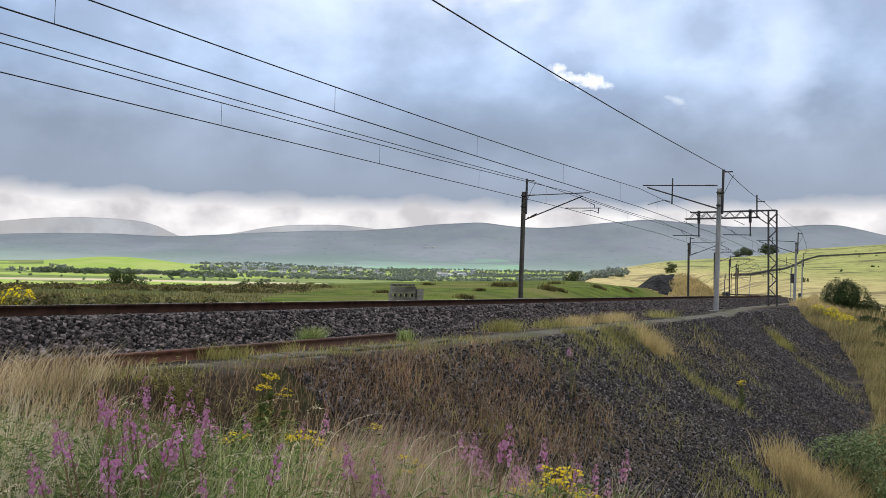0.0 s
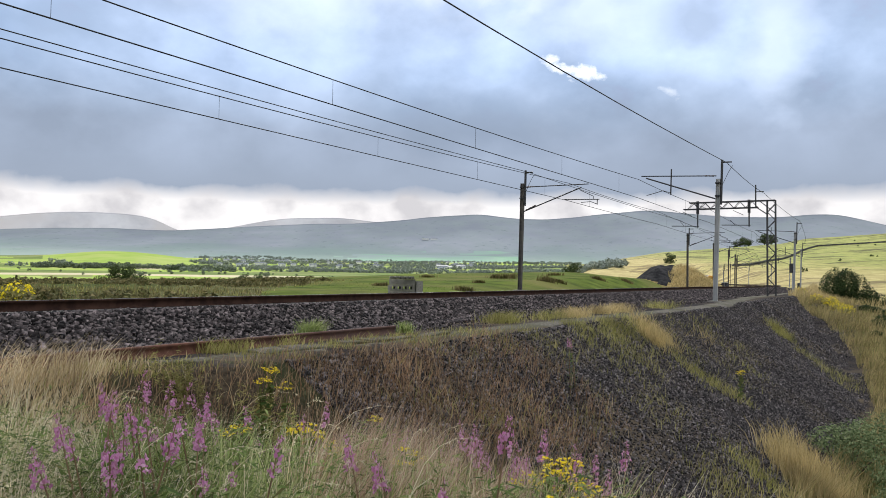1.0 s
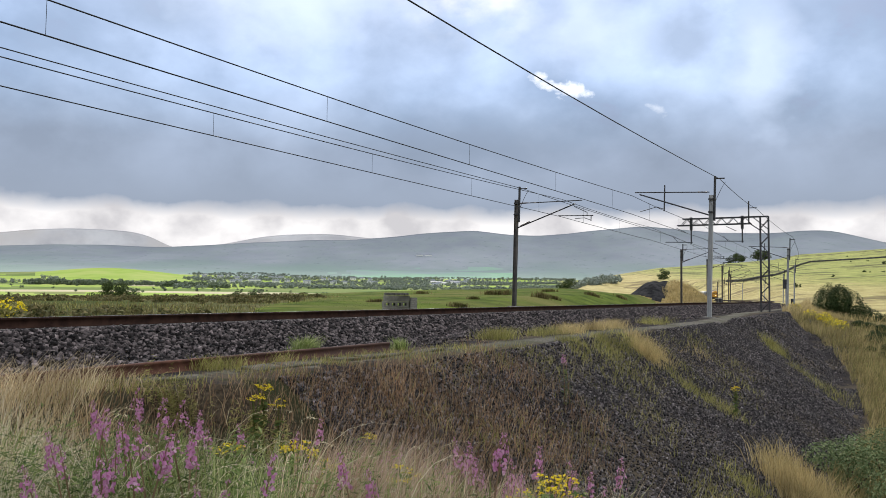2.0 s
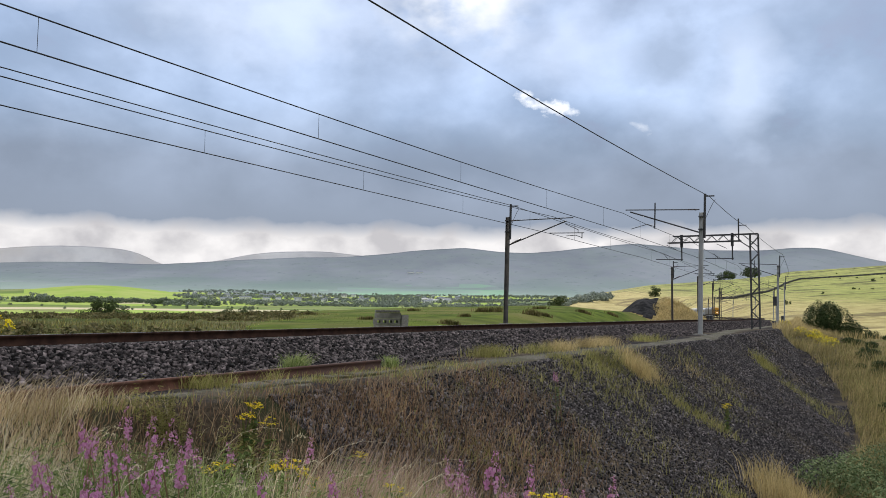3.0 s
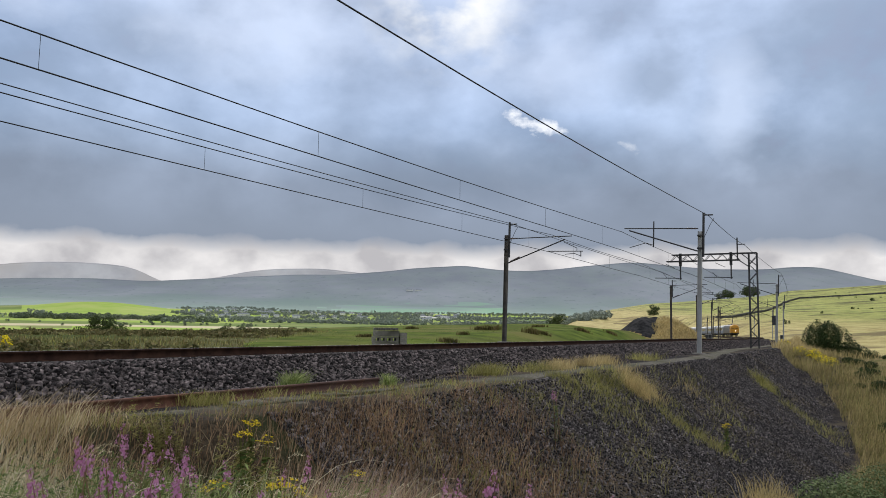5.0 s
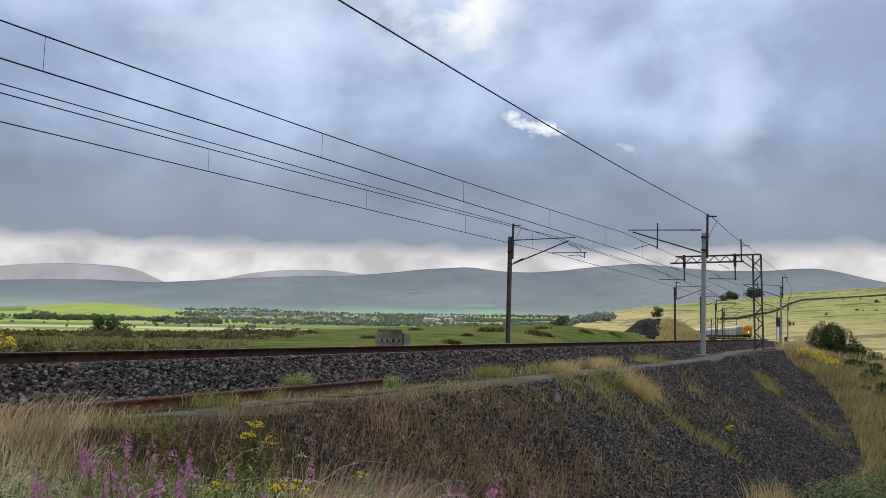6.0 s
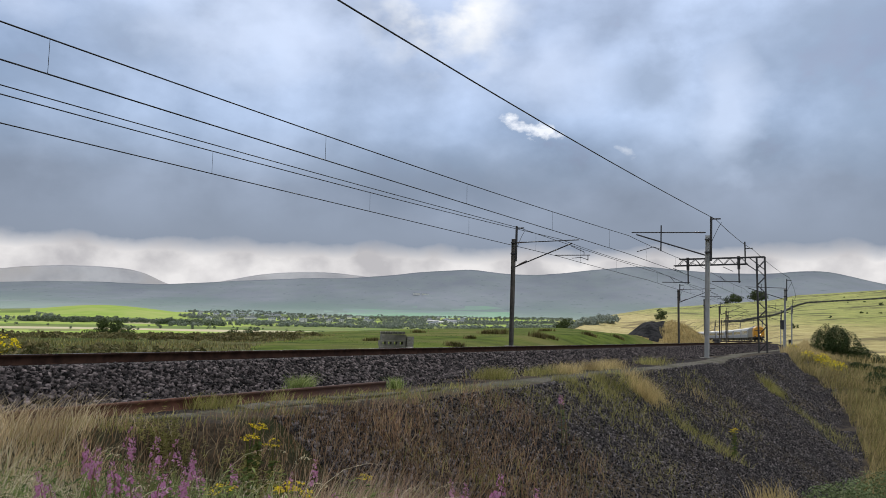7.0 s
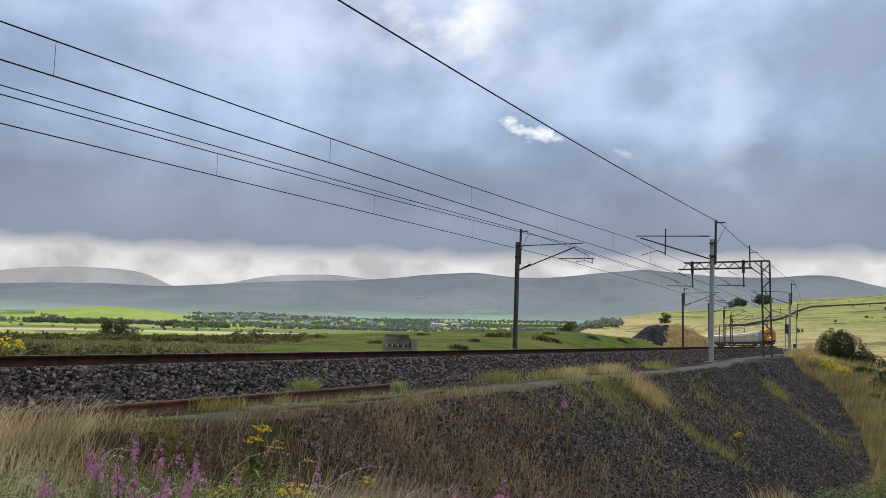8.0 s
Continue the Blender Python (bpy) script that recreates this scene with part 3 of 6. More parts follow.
    # thinner, brighter cloud near the hidden sun
    gx = op("DIVIDE", op("SUBTRACT", x, 260.0), 560.0)
    gz = op("DIVIDE", op("SUBTRACT", z, 1960.0), 520.0)
    g = op("SUBTRACT", 1.0, op("SQRT", op("ADD", op("MULTIPLY", gx, gx), op("MULTIPLY", gz, gz)), 0.0))
    glow = op("MULTIPLY", ramp(nt, g, 0.0, 0.8), ramp(nt, n2, 0.40, 0.66))
    col = mixc(nt, glow, col, (0.88, 0.86, 0.80))
    # a small bright rent in the deck and a wisp beside it
    for cx, cz, rx, rz in ((785.0, 1222.0, 185.0, 62.0), (1299.0, 1081.0, 62.0, 34.0)):
        hx = op("DIVIDE", op("SUBTRACT", x, cx), rx)
        hz = op("DIVIDE", op("ADD", op("SUBTRACT", z, cz), op("MULTIPLY", op("SUBTRACT", x, cx), 0.32)), rz)
        h = op("SUBTRACT", 1.0, op("SQRT", op("ADD", op("MULTIPLY", hx, hx), op("MULTIPLY", hz, hz)), 0.0))
        h = op("ADD", h, op("MULTIPLY", op("SUBTRACT", n3, 0.5), 3.2))
        col = mixc(nt, ramp(nt, h, 0.15, 0.8, 0.0, 0.9 if rx > 100 else 0.3), col, (0.90, 0.90, 0.91))
    # sun mask: see-through cloud lights valley and hillside, unseen opaque top shades the foreground
    thin = op("MULTIPLY", ramp(nt, hem, 850, 1200), ramp(nt, z, 2712, 2640))
    em = nt.nodes.new("ShaderNodeEmission")
    nt.links.new(mixc(nt, thin, col, mixc(nt, 1.0, col, (0.245, 0.252, 0.252), "SUBTRACT", True)), em.inputs["Color"])
    tr = nt.nodes.new("ShaderNodeBsdfTransparent")
    nt.links.new(mixc(nt, thin, (0, 0, 0), (0.46, 0.46, 0.46)), tr.inputs["Color"])
    ad = nt.nodes.new("ShaderNodeAddShader")
    nt.links.new(em.outputs[0], ad.inputs[0])
    nt.links.new(tr.outputs[0], ad.inputs[1])
    nt.links.new(ad.outputs[0], out.inputs["Surface"])
    az = np.radians(np.arange(-62, 62.1, 1.0))
    # carried up past the view so its opaque top blocks the sun nearby
    zz = np.linspace(-60, 3300, 14)
    A, Z = np.meshgrid(az, zz, indexing="ij")
    n, k = A.shape
    idx = np.arange(n * k).reshape(n, k)
    f = np.stack([idx[:-1, :-1], idx[1:, :-1], idx[1:, 1:], idx[:-1, 1:]], -1).reshape(-1, 4)
    ob = grid_mesh("backdrop", np.stack([4640 * np.sin(A), 4640 * np.cos(A), Z], -1), f, [m])
    return tagged(ob, "bank of grey rain cloud with a bright gap under it", "sky", kind="structure")


clouds = build_clouds()

# ---- the line ----
def sweep(section, svals, d0, zfun, name, materials, mats=None, close=True):
    """A section of (d, z) points swept along the line."""
    sec = np.array(section, float)
    k = len(sec)
    sv = np.asarray(svals, float)
    V = np.zeros((len(sv), k, 3))
    for j, (dd, zz) in enumerate(sec):
        x, y = along(sv, d0 + dd)
        V[:, j, 0], V[:, j, 1], V[:, j, 2] = x, y, zfun(sv) + zz
    idx = np.arange(len(sv) * k).reshape(len(sv), k)
    nx = np.roll(idx, -1, axis=1)
    f = np.stack([idx[:-1], idx[1:], nx[1:], nx[:-1]], -1)
    if not close:
        f = f[:, :-1]
    mi = np.tile(np.array(mats or [0] * f.shape[1]), len(sv) - 1)
    return grid_mesh(name, V, f.reshape(-1, 4), materials, mi, smooth=False)


RAIL = [(-0.075, -0.159), (0.075, -0.159), (0.075, -0.148), (0.012, -0.128), (0.010, -0.045), (0.035, -0.034), (0.036, -0.008),
        (0.026, 0.0), (-0.026, 0.0), (-0.036, -0.008), (-0.035, -0.034), (-0.010, -0.045), (-0.012, -0.128), (-0.075, -0.148)]
RAIL_MATS = [0, 0, 0, 0, 0, 0, 0, 1, 0, 0, 0, 0, 0, 0]
LINE_S = np.concatenate([np.arange(-40, 90, 2.0), np.arange(90, 620, 8.0)])
for track in (0, 1):
    line = empty("railway_track")
    tagged(line, "running line of dark steel rails on concrete sleepers", "railway track", "running lines")
    for off in (-0.7525, 0.7525):
        r = sweep(RAIL, LINE_S, off - track * TRACK_GAP, lambda q, dd=off - track * TRACK_GAP: rail_z(q) + cant(dd), "rail", [RAIL_SIDE, RAIL_TOP], RAIL_MATS)
        r.parent = line
    bm = bmesh.new()
    box(bm, -0.13, -1.27, -0.37, 0.13, 1.27, -0.165)
    bevelled(bm, 0.02)
    first = part("sleeper", bm, SLEEPER, line)
    for i, s in enumerate(np.arange(4, 70, 0.65)):
        o = first if i == 0 else new("sleeper", first.data)
        o.parent = line
        o.matrix_basis = Matrix.Translation(at(s, -track * TRACK_GAP, float(rail_z(s)) + cant(-track * TRACK_GAP))) @ Matrix.Rotation(heading(s), 4, "Z") @ Matrix.Rotation(-math.atan(CANT), 4, "X")

# spare rail left on the cess
spare = sweep([(a, b) for a, b in RAIL], np.arange(4.5, 12.9, 0.4), 3.7, lambda s: rail_z(s) - 0.50, "spare_rail", [RUST, RUST])
tagged(spare, "rusty spare rail lying along the ballast foot", "rail")


# ---- overhead line equipment ----
def local(s, d, z=0.0):
    """A pose on the line: x along it, y away from the camera's side, z up."""
    return Matrix.Translation(at(s, d, z)) @ Matrix.Rotation(heading(s), 4, "Z")


def h_post(bm, h, w=0.2, dpt=0.2, t=0.016):
    """A broad-flange steel post."""
    a, b, c = w / 2, dpt / 2, t / 2
    sec = [(-a, -b), (a, -b), (a, -b + t), (c, -b + t), (c, b - t), (a, b - t), (a, b), (-a, b), (-a, b - t), (-c, b - t), (-c, -b + t), (-a, -b + t)]
    lo = [bm.verts.new((x, y, 0.0)) for x, y in sec]
    hi = [bm.verts.new((x, y, h)) for x, y in sec]
    for k in range(12):
        bm.faces.new((lo[k], lo[(k + 1) % 12], hi[(k + 1) % 12], hi[k]))
    bm.faces.new(lo[::-1])
    bm.faces.new(hi)


def insulator(bm, a, b, r=0.055, n=7):
    a, b = Vector(a), Vector(b)
    for i in range(n):
        p, q = a.lerp(b, i / n), a.lerp(b, (i + 0.55) / n)
        rod(bm, p, q, r, 8, r * 0.6)
    rod(bm, a, b, r * 0.45, 6)


def wire(name, pts, r, label, parent=None):
    cu = bpy.data.curves.new(name, "CURVE")
    cu.dimensions, cu.bevel_depth, cu.bevel_resolution = "3D", r, 1
    sp = cu.splines.new("POLY")
    sp.points.add(len(pts) - 1)
    for p, q in zip(sp.points, pts):
        p.co = (*q, 1)
    cu.materials.append(WIRE)
    ob = new(name, cu)
    if parent is None:
        tagged(ob, label, "overhead wire")
    else:
        ob.parent = parent
    return ob


def mast(s, d, side, h, steel, reach, lean=0.0, ext=0.8, style="tall", label="", tone_top=None, base_z=None):
    """A post with a cantilever reaching reach metres over the track. side +1: the arm points away from the camera's side."""
    bz = float(ground_z(*along(s, d))) - 0.1 if base_z is None else base_z
    rz = float(rail_z(s))
    root = empty("overhead_line_mast", local(s, d, bz) @ Matrix.Rotation(radians(lean), 4, "X"))
    tagged(root, label, "overhead line mast", "masts along the line")
    zz = rz - bz
    bs = 1
    bm = bmesh.new()
    h_post(bm, h)
    part("post", bm, steel, root)
    bm = bmesh.new()
    box(bm, -0.3, -0.3, -0.5, 0.3, 0.3, 0.12)
    part("footing", bevelled(bm, 0.03), CONCRETE, root)
    bm = bmesh.new()
    for z in (h - 0.9, h - 0.25):
        box(bm, -0.13, -0.13, z, 0.13, 0.13, z + 0.07)
    box(bm, -0.05, -bs * 0.16 - 0.05, h - 1.3, 0.05, -bs * 0.16 + 0.05, h + ext)
    rod(bm, (0, -bs * 0.16, h + ext - 0.12), (0, -bs * 0.62, h + ext - 0.12), 0.035)
    part("earth_wire_bracket", bm, DARKSTEEL, root)
    y0 = side * 0.1
    yr = side * reach
    zc = zz + 4.7
    zm = zz + 5.68
    bm = bmesh.new()
    rod(bm, (0, y0, zm - 0.02), (0, yr + side * 0.35, zm + 0.06), 0.028)
    part("top_tube", bm, DARKSTEEL, root)
    bm = bmesh.new()
    insulator(bm, (0, y0 + side * 0.12, zm - 0.02), (0, y0 + side * 0.6, zm), 0.05)
    part("insulator", bm, CERAMIC, root)
    low = zz + 4.25 if style == "tall" else zz + 4.35
    bm = bmesh.new()
    if style == "tall":
        rod(bm, (0, y0, low), (0, yr - side * 0.05, zm - 0.12), 0.036)
    else:
        rod(bm, (0, y0, low + 0.15), (0, yr + side * 0.1, zm - 0.05), 0.036)
    part("diagonal_tube", bm, DARKSTEEL, root)
    bm = bmesh.new()
    if style == "tall":
        insulator(bm, (0, y0 + side * 0.15, low + 0.09), (0, y0 + side * 0.75, low + 0.36), 0.055)
        part("insulator", bm, CERAMIC, root)
        bm = bmesh.new()
        rod(bm, (0, yr - side * 1.05, zm - 0.78), (0, yr + side * 1.0, zm - 0.8), 0.024)
        rod(bm, (0, yr - side * 0.1, zm - 0.28), (0, yr + side * 0.65, zm - 0.62), 0.018)
        rod(bm, (0, yr + side * 0.65, zm - 0.62), (0, yr + side * 0.65, zm - 0.8), 0.018)
        rod(bm, (0, yr + side * 0.88, zm - 0.8), (0, yr + side * 0.88, zm - 1.1), 0.026)
        rod(bm, (0, yr + side * 0.88, zm - 1.06), (0, yr + side * 0.5, zm - 0.92), 0.018)
        rod(bm, (0, yr + side * 0.5, zm - 0.92), (0, yr - side * 0.05, zc + 0.02), 0.018)
    else:
        rod(bm, (0, y0 + side * (reach - 1.3), zm + 0.4), (0, y0 + side * (reach - 1.3), zm - 0.95), 0.035)
        rod(bm, (0, y0 + side * (reach - 1.3), zm - 0.85), (0, y0 + side * (reach - 0.9), zm - 0.72), 0.018)
        rod(bm, (0, y0 + side * (reach - 0.9), zm - 0.72), (0, yr + side * 0.05, zc + 0.02), 0.018)
    part("registration_arm", bm, DARKSTEEL, root)
    # slack jumper from the earth wire down to the post
    jump = []
    for i in range(9):
        t = i / 8
        jump.append((0.0, -0.66 + 0.5 * t ** 1.6, h + ext - 0.3 - (1.15 - 0.1 * t) * t + 0.25 * math.sin(math.pi * t)))
    wire("jumper", jump, 0.012, "", root)
    return root


def gantry(s):
    """Lattice portal: a tower on the camera's side with a boom over both tracks and two drop posts."""
    d = 4.0
    bz = float(ground_z(*along(s, d))) - 0.1
    rz = float(rail_z(s)) - bz
    root = empty("lattice_gantry", local(s, d, bz))
    tagged(root, "dark steel lattice gantry over both tracks", "gantry")
    H, w = rz + 5.75, 0.55
    for x in (-0.2, 0.2):
        for y in (-w / 2, w / 2):
            bm = bmesh.new()
            box(bm, x - 0.04, y - 0.04, 0, x + 0.04, y + 0.04, H + 0.45)
            part("tower_leg", bm, DARKSTEEL, root)
    bm = bmesh.new()
    n = 11
    for i in range(n):
        z0, z1 = 0.2 + i * (H / n), 0.2 + (i + 1) * (H / n)
        for x in (-0.2, 0.2):
            a, b = (-w / 2, w / 2) if i % 2 else (w / 2, -w / 2)
            rod(bm, (x, a, z0), (x, b, z1), 0.025, 5)
        rod(bm, (-0.2, w / 2, z0), (0.2, w / 2, z1), 0.02, 5)
    part("tower_lacing", bm, DARKSTEEL, root)
    L = 6.1
    bm = bmesh.new()
    for x in (-0.2, 0.2):
        box(bm, x - 0.035, -w / 2, H + 0.4, x + 0.035, L - 0.4, H + 0.48)
        box(bm, x - 0.035, w / 2 + 0.6, H - 0.08, x + 0.035, L, H)
        rod(bm, (x, w / 2, H - 0.55), (x, w / 2 + 0.7, H - 0.04), 0.035, 6)
        rod(bm, (x, -w / 2, H - 0.5), (x, w / 2 + 0.5, H + 0.42), 0.03, 6)
        k = 12
        for i in range(k):
            y0, y1 = 0.9 + i * (L - 1.2) / k, 0.9 + (i + 1) * (L - 1.2) / k
            rod(bm, (x, y0, H + (0.42 if i % 2 else -0.04)), (x, y1, H + (-0.04 if i % 2 else 0.42)), 0.022, 5)
    part("boom", bm, DARKSTEEL, root)
    for yy in (1.5, 5.1):
        bm = bmesh.new()
        box(bm, -0.09, yy - 0.09, H - 0.4, 0.09, yy + 0.09, H + 0.55)
        rod(bm, (0, yy, H - 0.4), (0, yy, rz + 4.35), 0.05)
        part("drop_post", bm, DARKSTEEL, root)
        bm = bmesh.new()
        rod(bm, (0, yy - 0.1, rz + 4.45), (0, yy + 1.9, rz + 4.5), 0.03)
        rod(bm, (0, yy + 0.4, rz + 5.2), (0, yy + 1.1, H - 0.2), 0.02)
        rod(bm, (0, yy + 1.0, rz + 4.5), (0, yy + 1.3, rz + 4.85), 0.018)
        part("registration_arm", bm, DARKSTEEL, root)
    bm = bmesh.new()
    rod(bm, (0, 1.05, H - 0.1), (0, 1.05, H + 1.6), 0.05)
    rod(bm, (0, 1.05, H + 1.1), (0, 0.5, H + 1.1), 0.03)
    part("earth_wire_bracket", bm, DARKSTEEL, root)
    return root


M1_S, M2_S, G_S = 42.0, 41.4, 60.8
mast(M2_S, 3.63, 1, 6.25, GALV, 3.55, lean=1.5, ext=0.95, style="push", base_z=-0.62,
     label="pale galvanised steel mast with a long push-off arm")
mast(M1_S, -7.3, -1, 6.25, OLDSTEEL, 3.6, lean=1.2, ext=0.75, style="tall", base_z=-0.25,
     label="weathered brown steel mast with a triangular cantilever")
gantry(G_S)
far_s = [89.0, 136.0, 186.0, 238.0, 292.0, 350.0, 410.0]
for i, s in enumerate(far_s):
    mast(s, 3.6, 1, 6.4, GALV, 3.5, lean=1.5, ext=0.95, style="push", label="galvanised steel mast farther along the line")
    mast(s + 0.6, -7.1, -1, 6.3, OLDSTEEL, 3.5, lean=0.3, ext=0.6, style="tall", label="weathered steel mast on the far side of the line")

for s in (112.0, 161.0, 212.0, 265.0):
    mast(s, -7.1, -1, 6.3, OLDSTEEL, 3.5, lean=0.3, ext=0.6, style="tall", label="weathered steel mast on the far side of the line")


def catenary(d, supports, name_label):
    """Contact wire with messenger and droppers over one track."""
    root = empty("overhead_wire")
    tagged(root, name_label, "overhead wire", "overhead wires")
    con, mes = [], []
    for a, b in zip(supports, supports[1:]):
        n = max(8, int((b - a) / 2))
        for i in range(n):
            t = i / n
            s = a + (b - a) * t
            con.append(at(s, d, float(rail_z(s)) + 4.7 - 0.055 * 4 * t * (1 - t)))
            mes.append(at(s, d, float(rail_z(s)) + 5.68 - 0.0067 * (b - a) * 4 * t * (1 - t)))
        if b < 160:
            for s in np.arange(0.5 if a < 0 else a + 3.5, b - 2, 7.5):
                t = (s - a) / (b - a)
                wire("dropper", [at(s, d, float(rail_z(s)) + 4.7 - 0.055 * 4 * t * (1 - t)),
                                 at(s, d, float(rail_z(s)) + 5.68 - 0.0067 * (b - a) * 4 * t * (1 - t))], 0.005, "", root)
    wire("contact_wire", con, 0.014, "", root)
    wire("messenger_wire", mes, 0.014, "", root)


SUP = [-22.0, M2_S, G_S] + far_s
catenary(-0.25, SUP, "contact wire hung from a messenger over the near track")
catenary(-4.15, SUP, "contact wire hung from a messenger over the far track")


def earth_wire(d, z, supports, sag, label):
    pts = []
    for (a, za, da), (b, zb, db) in zip(supports, supports[1:]):
        n = 14
        for i in range(n):
            t = i / n
            s = a + (b - a) * t
            pts.append(at(s, da + (db - da) * t, za + (zb - za) * t - sag * (b - a) * 4 * t * (1 - t)))
    wire("earth_wire", pts, 0.016, label)


earth_wire(4.2, 0, [(-20, 6.4, 4.2), (M2_S, 6.42, 4.2), (G_S, 6.9, 3.5), (89, 6.9, 4.2), (136, 7.0, 4.2), (186, 7.0, 4.2)], 0.009,
           "thick return wire along the mast tops")
earth_wire(-7.0, 0, [(-20, 6.7, -7.6), (M1_S, 6.62, -6.8), (83, 6.8, -6.8), (130, 6.8, -6.8)], 0.004,
           "return wire along the far masts")


# ---- the train ----
LOCO_Y = surface("loco_yellow", (0.36, 0.17, 0.015), (0.46, 0.23, 0.022), 1.5, 0.5, 0.05)
LOCO_B = surface("loco_grey", (0.05, 0.055, 0.07), (0.08, 0.085, 0.10), 1.5, 0.5, 0.05)
COACH_W = surface("coach_pale", (0.22, 0.23, 0.25), (0.29, 0.30, 0.31), 1.2, 0.5, 0.05)
COACH_B = surface("coach_blue_grey", (0.12, 0.15, 0.22), (0.17, 0.20, 0.27), 1.2, 0.5, 0.05)
GLASS_D = surface("dark_window", (0.015, 0.017, 0.02), (0.03, 0.03, 0.035), 1, 0.1, 0, spec=0.6)
UNDER = surface("underframe", (0.02, 0.018, 0.017), (0.05, 0.045, 0.04), 4, 0.9, 0.2)
LAMP = bpy.data.materials.new("headlamp_glow")
LAMP.use_nodes = True
LAMP.node_tree.nodes["Principled BSDF"].inputs["Emission Color"].default_value = (1.0, 0.80, 0.5, 1)
LAMP.node_tree.nodes["Principled BSDF"].inputs["Emission Strength"].default_value = 1.8


def body_shell(bm, x0, x1, w=1.36, z0=1.1, z1=3.75, nose=0.0):
    """A rounded body section drawn along x."""
    sec = [(-w, z0), (-w * 1.02, z0 + 0.5), (-w, z1 - 0.95), (-w * 0.86, z1 - 0.4), (-w * 0.5, z1 - 0.07), (0, z1)]
    sec = sec + [(-a, b) for a, b in sec[-2::-1]]
    xs = [(x0, 1.0, 0.0)]
    xs += [(x1 - nose, 1.0, 0.0), (x1 - nose * 0.4, 0.95, 0.1), (x1, 0.86, 0.3)] if nose else [(x1, 1.0, 0.0)]
    rings = []
    for x, k, drop in xs:
        rings.append([bm.verts.new((x, a * k, b - drop * max(0, (b - 2.2) / 1.5))) for a, b in sec])
    for p, q in zip(rings, rings[1:]):
        for i in range(len(sec) - 1):
            bm.faces.new((p[i], q[i], q[i + 1], p[i + 1]))
        bm.faces.new((p[-1], q[-1], q[0], p[0]))
    bm.faces.new(rings[0])
    bm.faces.new(rings[-1][::-1])
    bmesh.ops.recalc_face_normals(bm, faces=bm.faces)


def bogie(root, x):
    bm = bmesh.new()
    box(bm, x - 1.6, -1.15, 0.35, x + 1.6, -0.95, 0.75)
    box(bm, x - 1.6, 0.95, 0.35, x + 1.6, 1.15, 0.75)
    box(bm, x - 0.4, -1.0, 0.5, x + 0.4, 1.0, 0.9)
    fr = part("bogie", bevelled(bm, 0.03), UNDER, root)
    for dx in (-1.25, 1.25):
        bm = bmesh.new()
        for y in (-0.75, 0.75):
            rod(bm, (x + dx, y - 0.06, 0.46), (x + dx, y + 0.06, 0.46), 0.46, 18)
        rod(bm, (x + dx, -0.8, 0.46), (x + dx, 0.8, 0.46), 0.08, 8)
        part("wheelset", bm, DARKSTEEL, fr)


def locomotive():
    root = empty("locomotive")
    tagged(root, "diesel locomotive with a yellow-orange front and lit headlamp", "locomotive", "train")
    L = 9.6
    bm = bmesh.new()
    body_shell(bm, -L, L - 1.5, 1.34)
    part("body", bm, LOCO_B, root)
    bm = bmesh.new()
    body_shell(bm, L - 1.5, L, 1.335, nose=1.1, z1=3.72)
    cab = part("cab", bm, LOCO_Y, root, "yellow-orange cab")
    for y in (-0.52, 0.52):
        bm = bmesh.new()
        box(bm, -0.04, -0.44, -0.3, 0.04, 0.44, 0.3, pose(L - 0.06, y, 2.75, 0, -12, 0))
        part("windscreen", bevelled(bm, 0.02), GLASS_D, cab)
    for y in (-1.36, 1.36):
        bm = bmesh.new()
        box(bm, L - 2.0, y - 0.02, 2.35, L - 1.35, y + 0.02, 3.0)
        part("side_window", bm, GLASS_D, cab)
    bm = bmesh.new()
    lathe(bm, [(0.16, 0), (0.16, 0.06), (0.1, 0.09)], 12, pose(L - 0.02, 0.25, 1.75, 0, 90, 0))
    part("headlamp", bm, LAMP, root, "lit warm headlamp")
    for y in (-0.85, 0.85):
        bm = bmesh.new()
        lathe(bm, [(0.11, 0), (0.11, 0.05)], 12, pose(L - 0.03, y, 1.45, 0, 90, 0))
        part("marker_lamp", bm, COACH_W, root)
        bm = bmesh.new()
        rod(bm, (L - 0.1, y, 1.05), (L + 0.45, y, 1.05), 0.07)
        rod(bm, (L + 0.4, y, 1.05), (L + 0.48, y, 1.05), 0.24, 14)
        part("buffer", bm, DARKSTEEL, root)
    bm = bmesh.new()
    box(bm, -L, -1.25, 0.85, L - 0.1, 1.25, 1.15)
    box(bm, -2.2, -1.1, 0.4, 2.2, 1.1, 0.9)
    part("underframe", bevelled(bm, 0.04), UNDER, root)
    bm = bmesh.new()
    box(bm, -5, -0.5, 3.7, -3, 0.5, 3.85)
    box(bm, 1, -0.6, 3.7, 4, 0.6, 3.84)
    part("roof_vent", bevelled(bm, 0.04), DARKSTEEL, root)
    bogie(root, -5.8), bogie(root, 5.8)
    return root


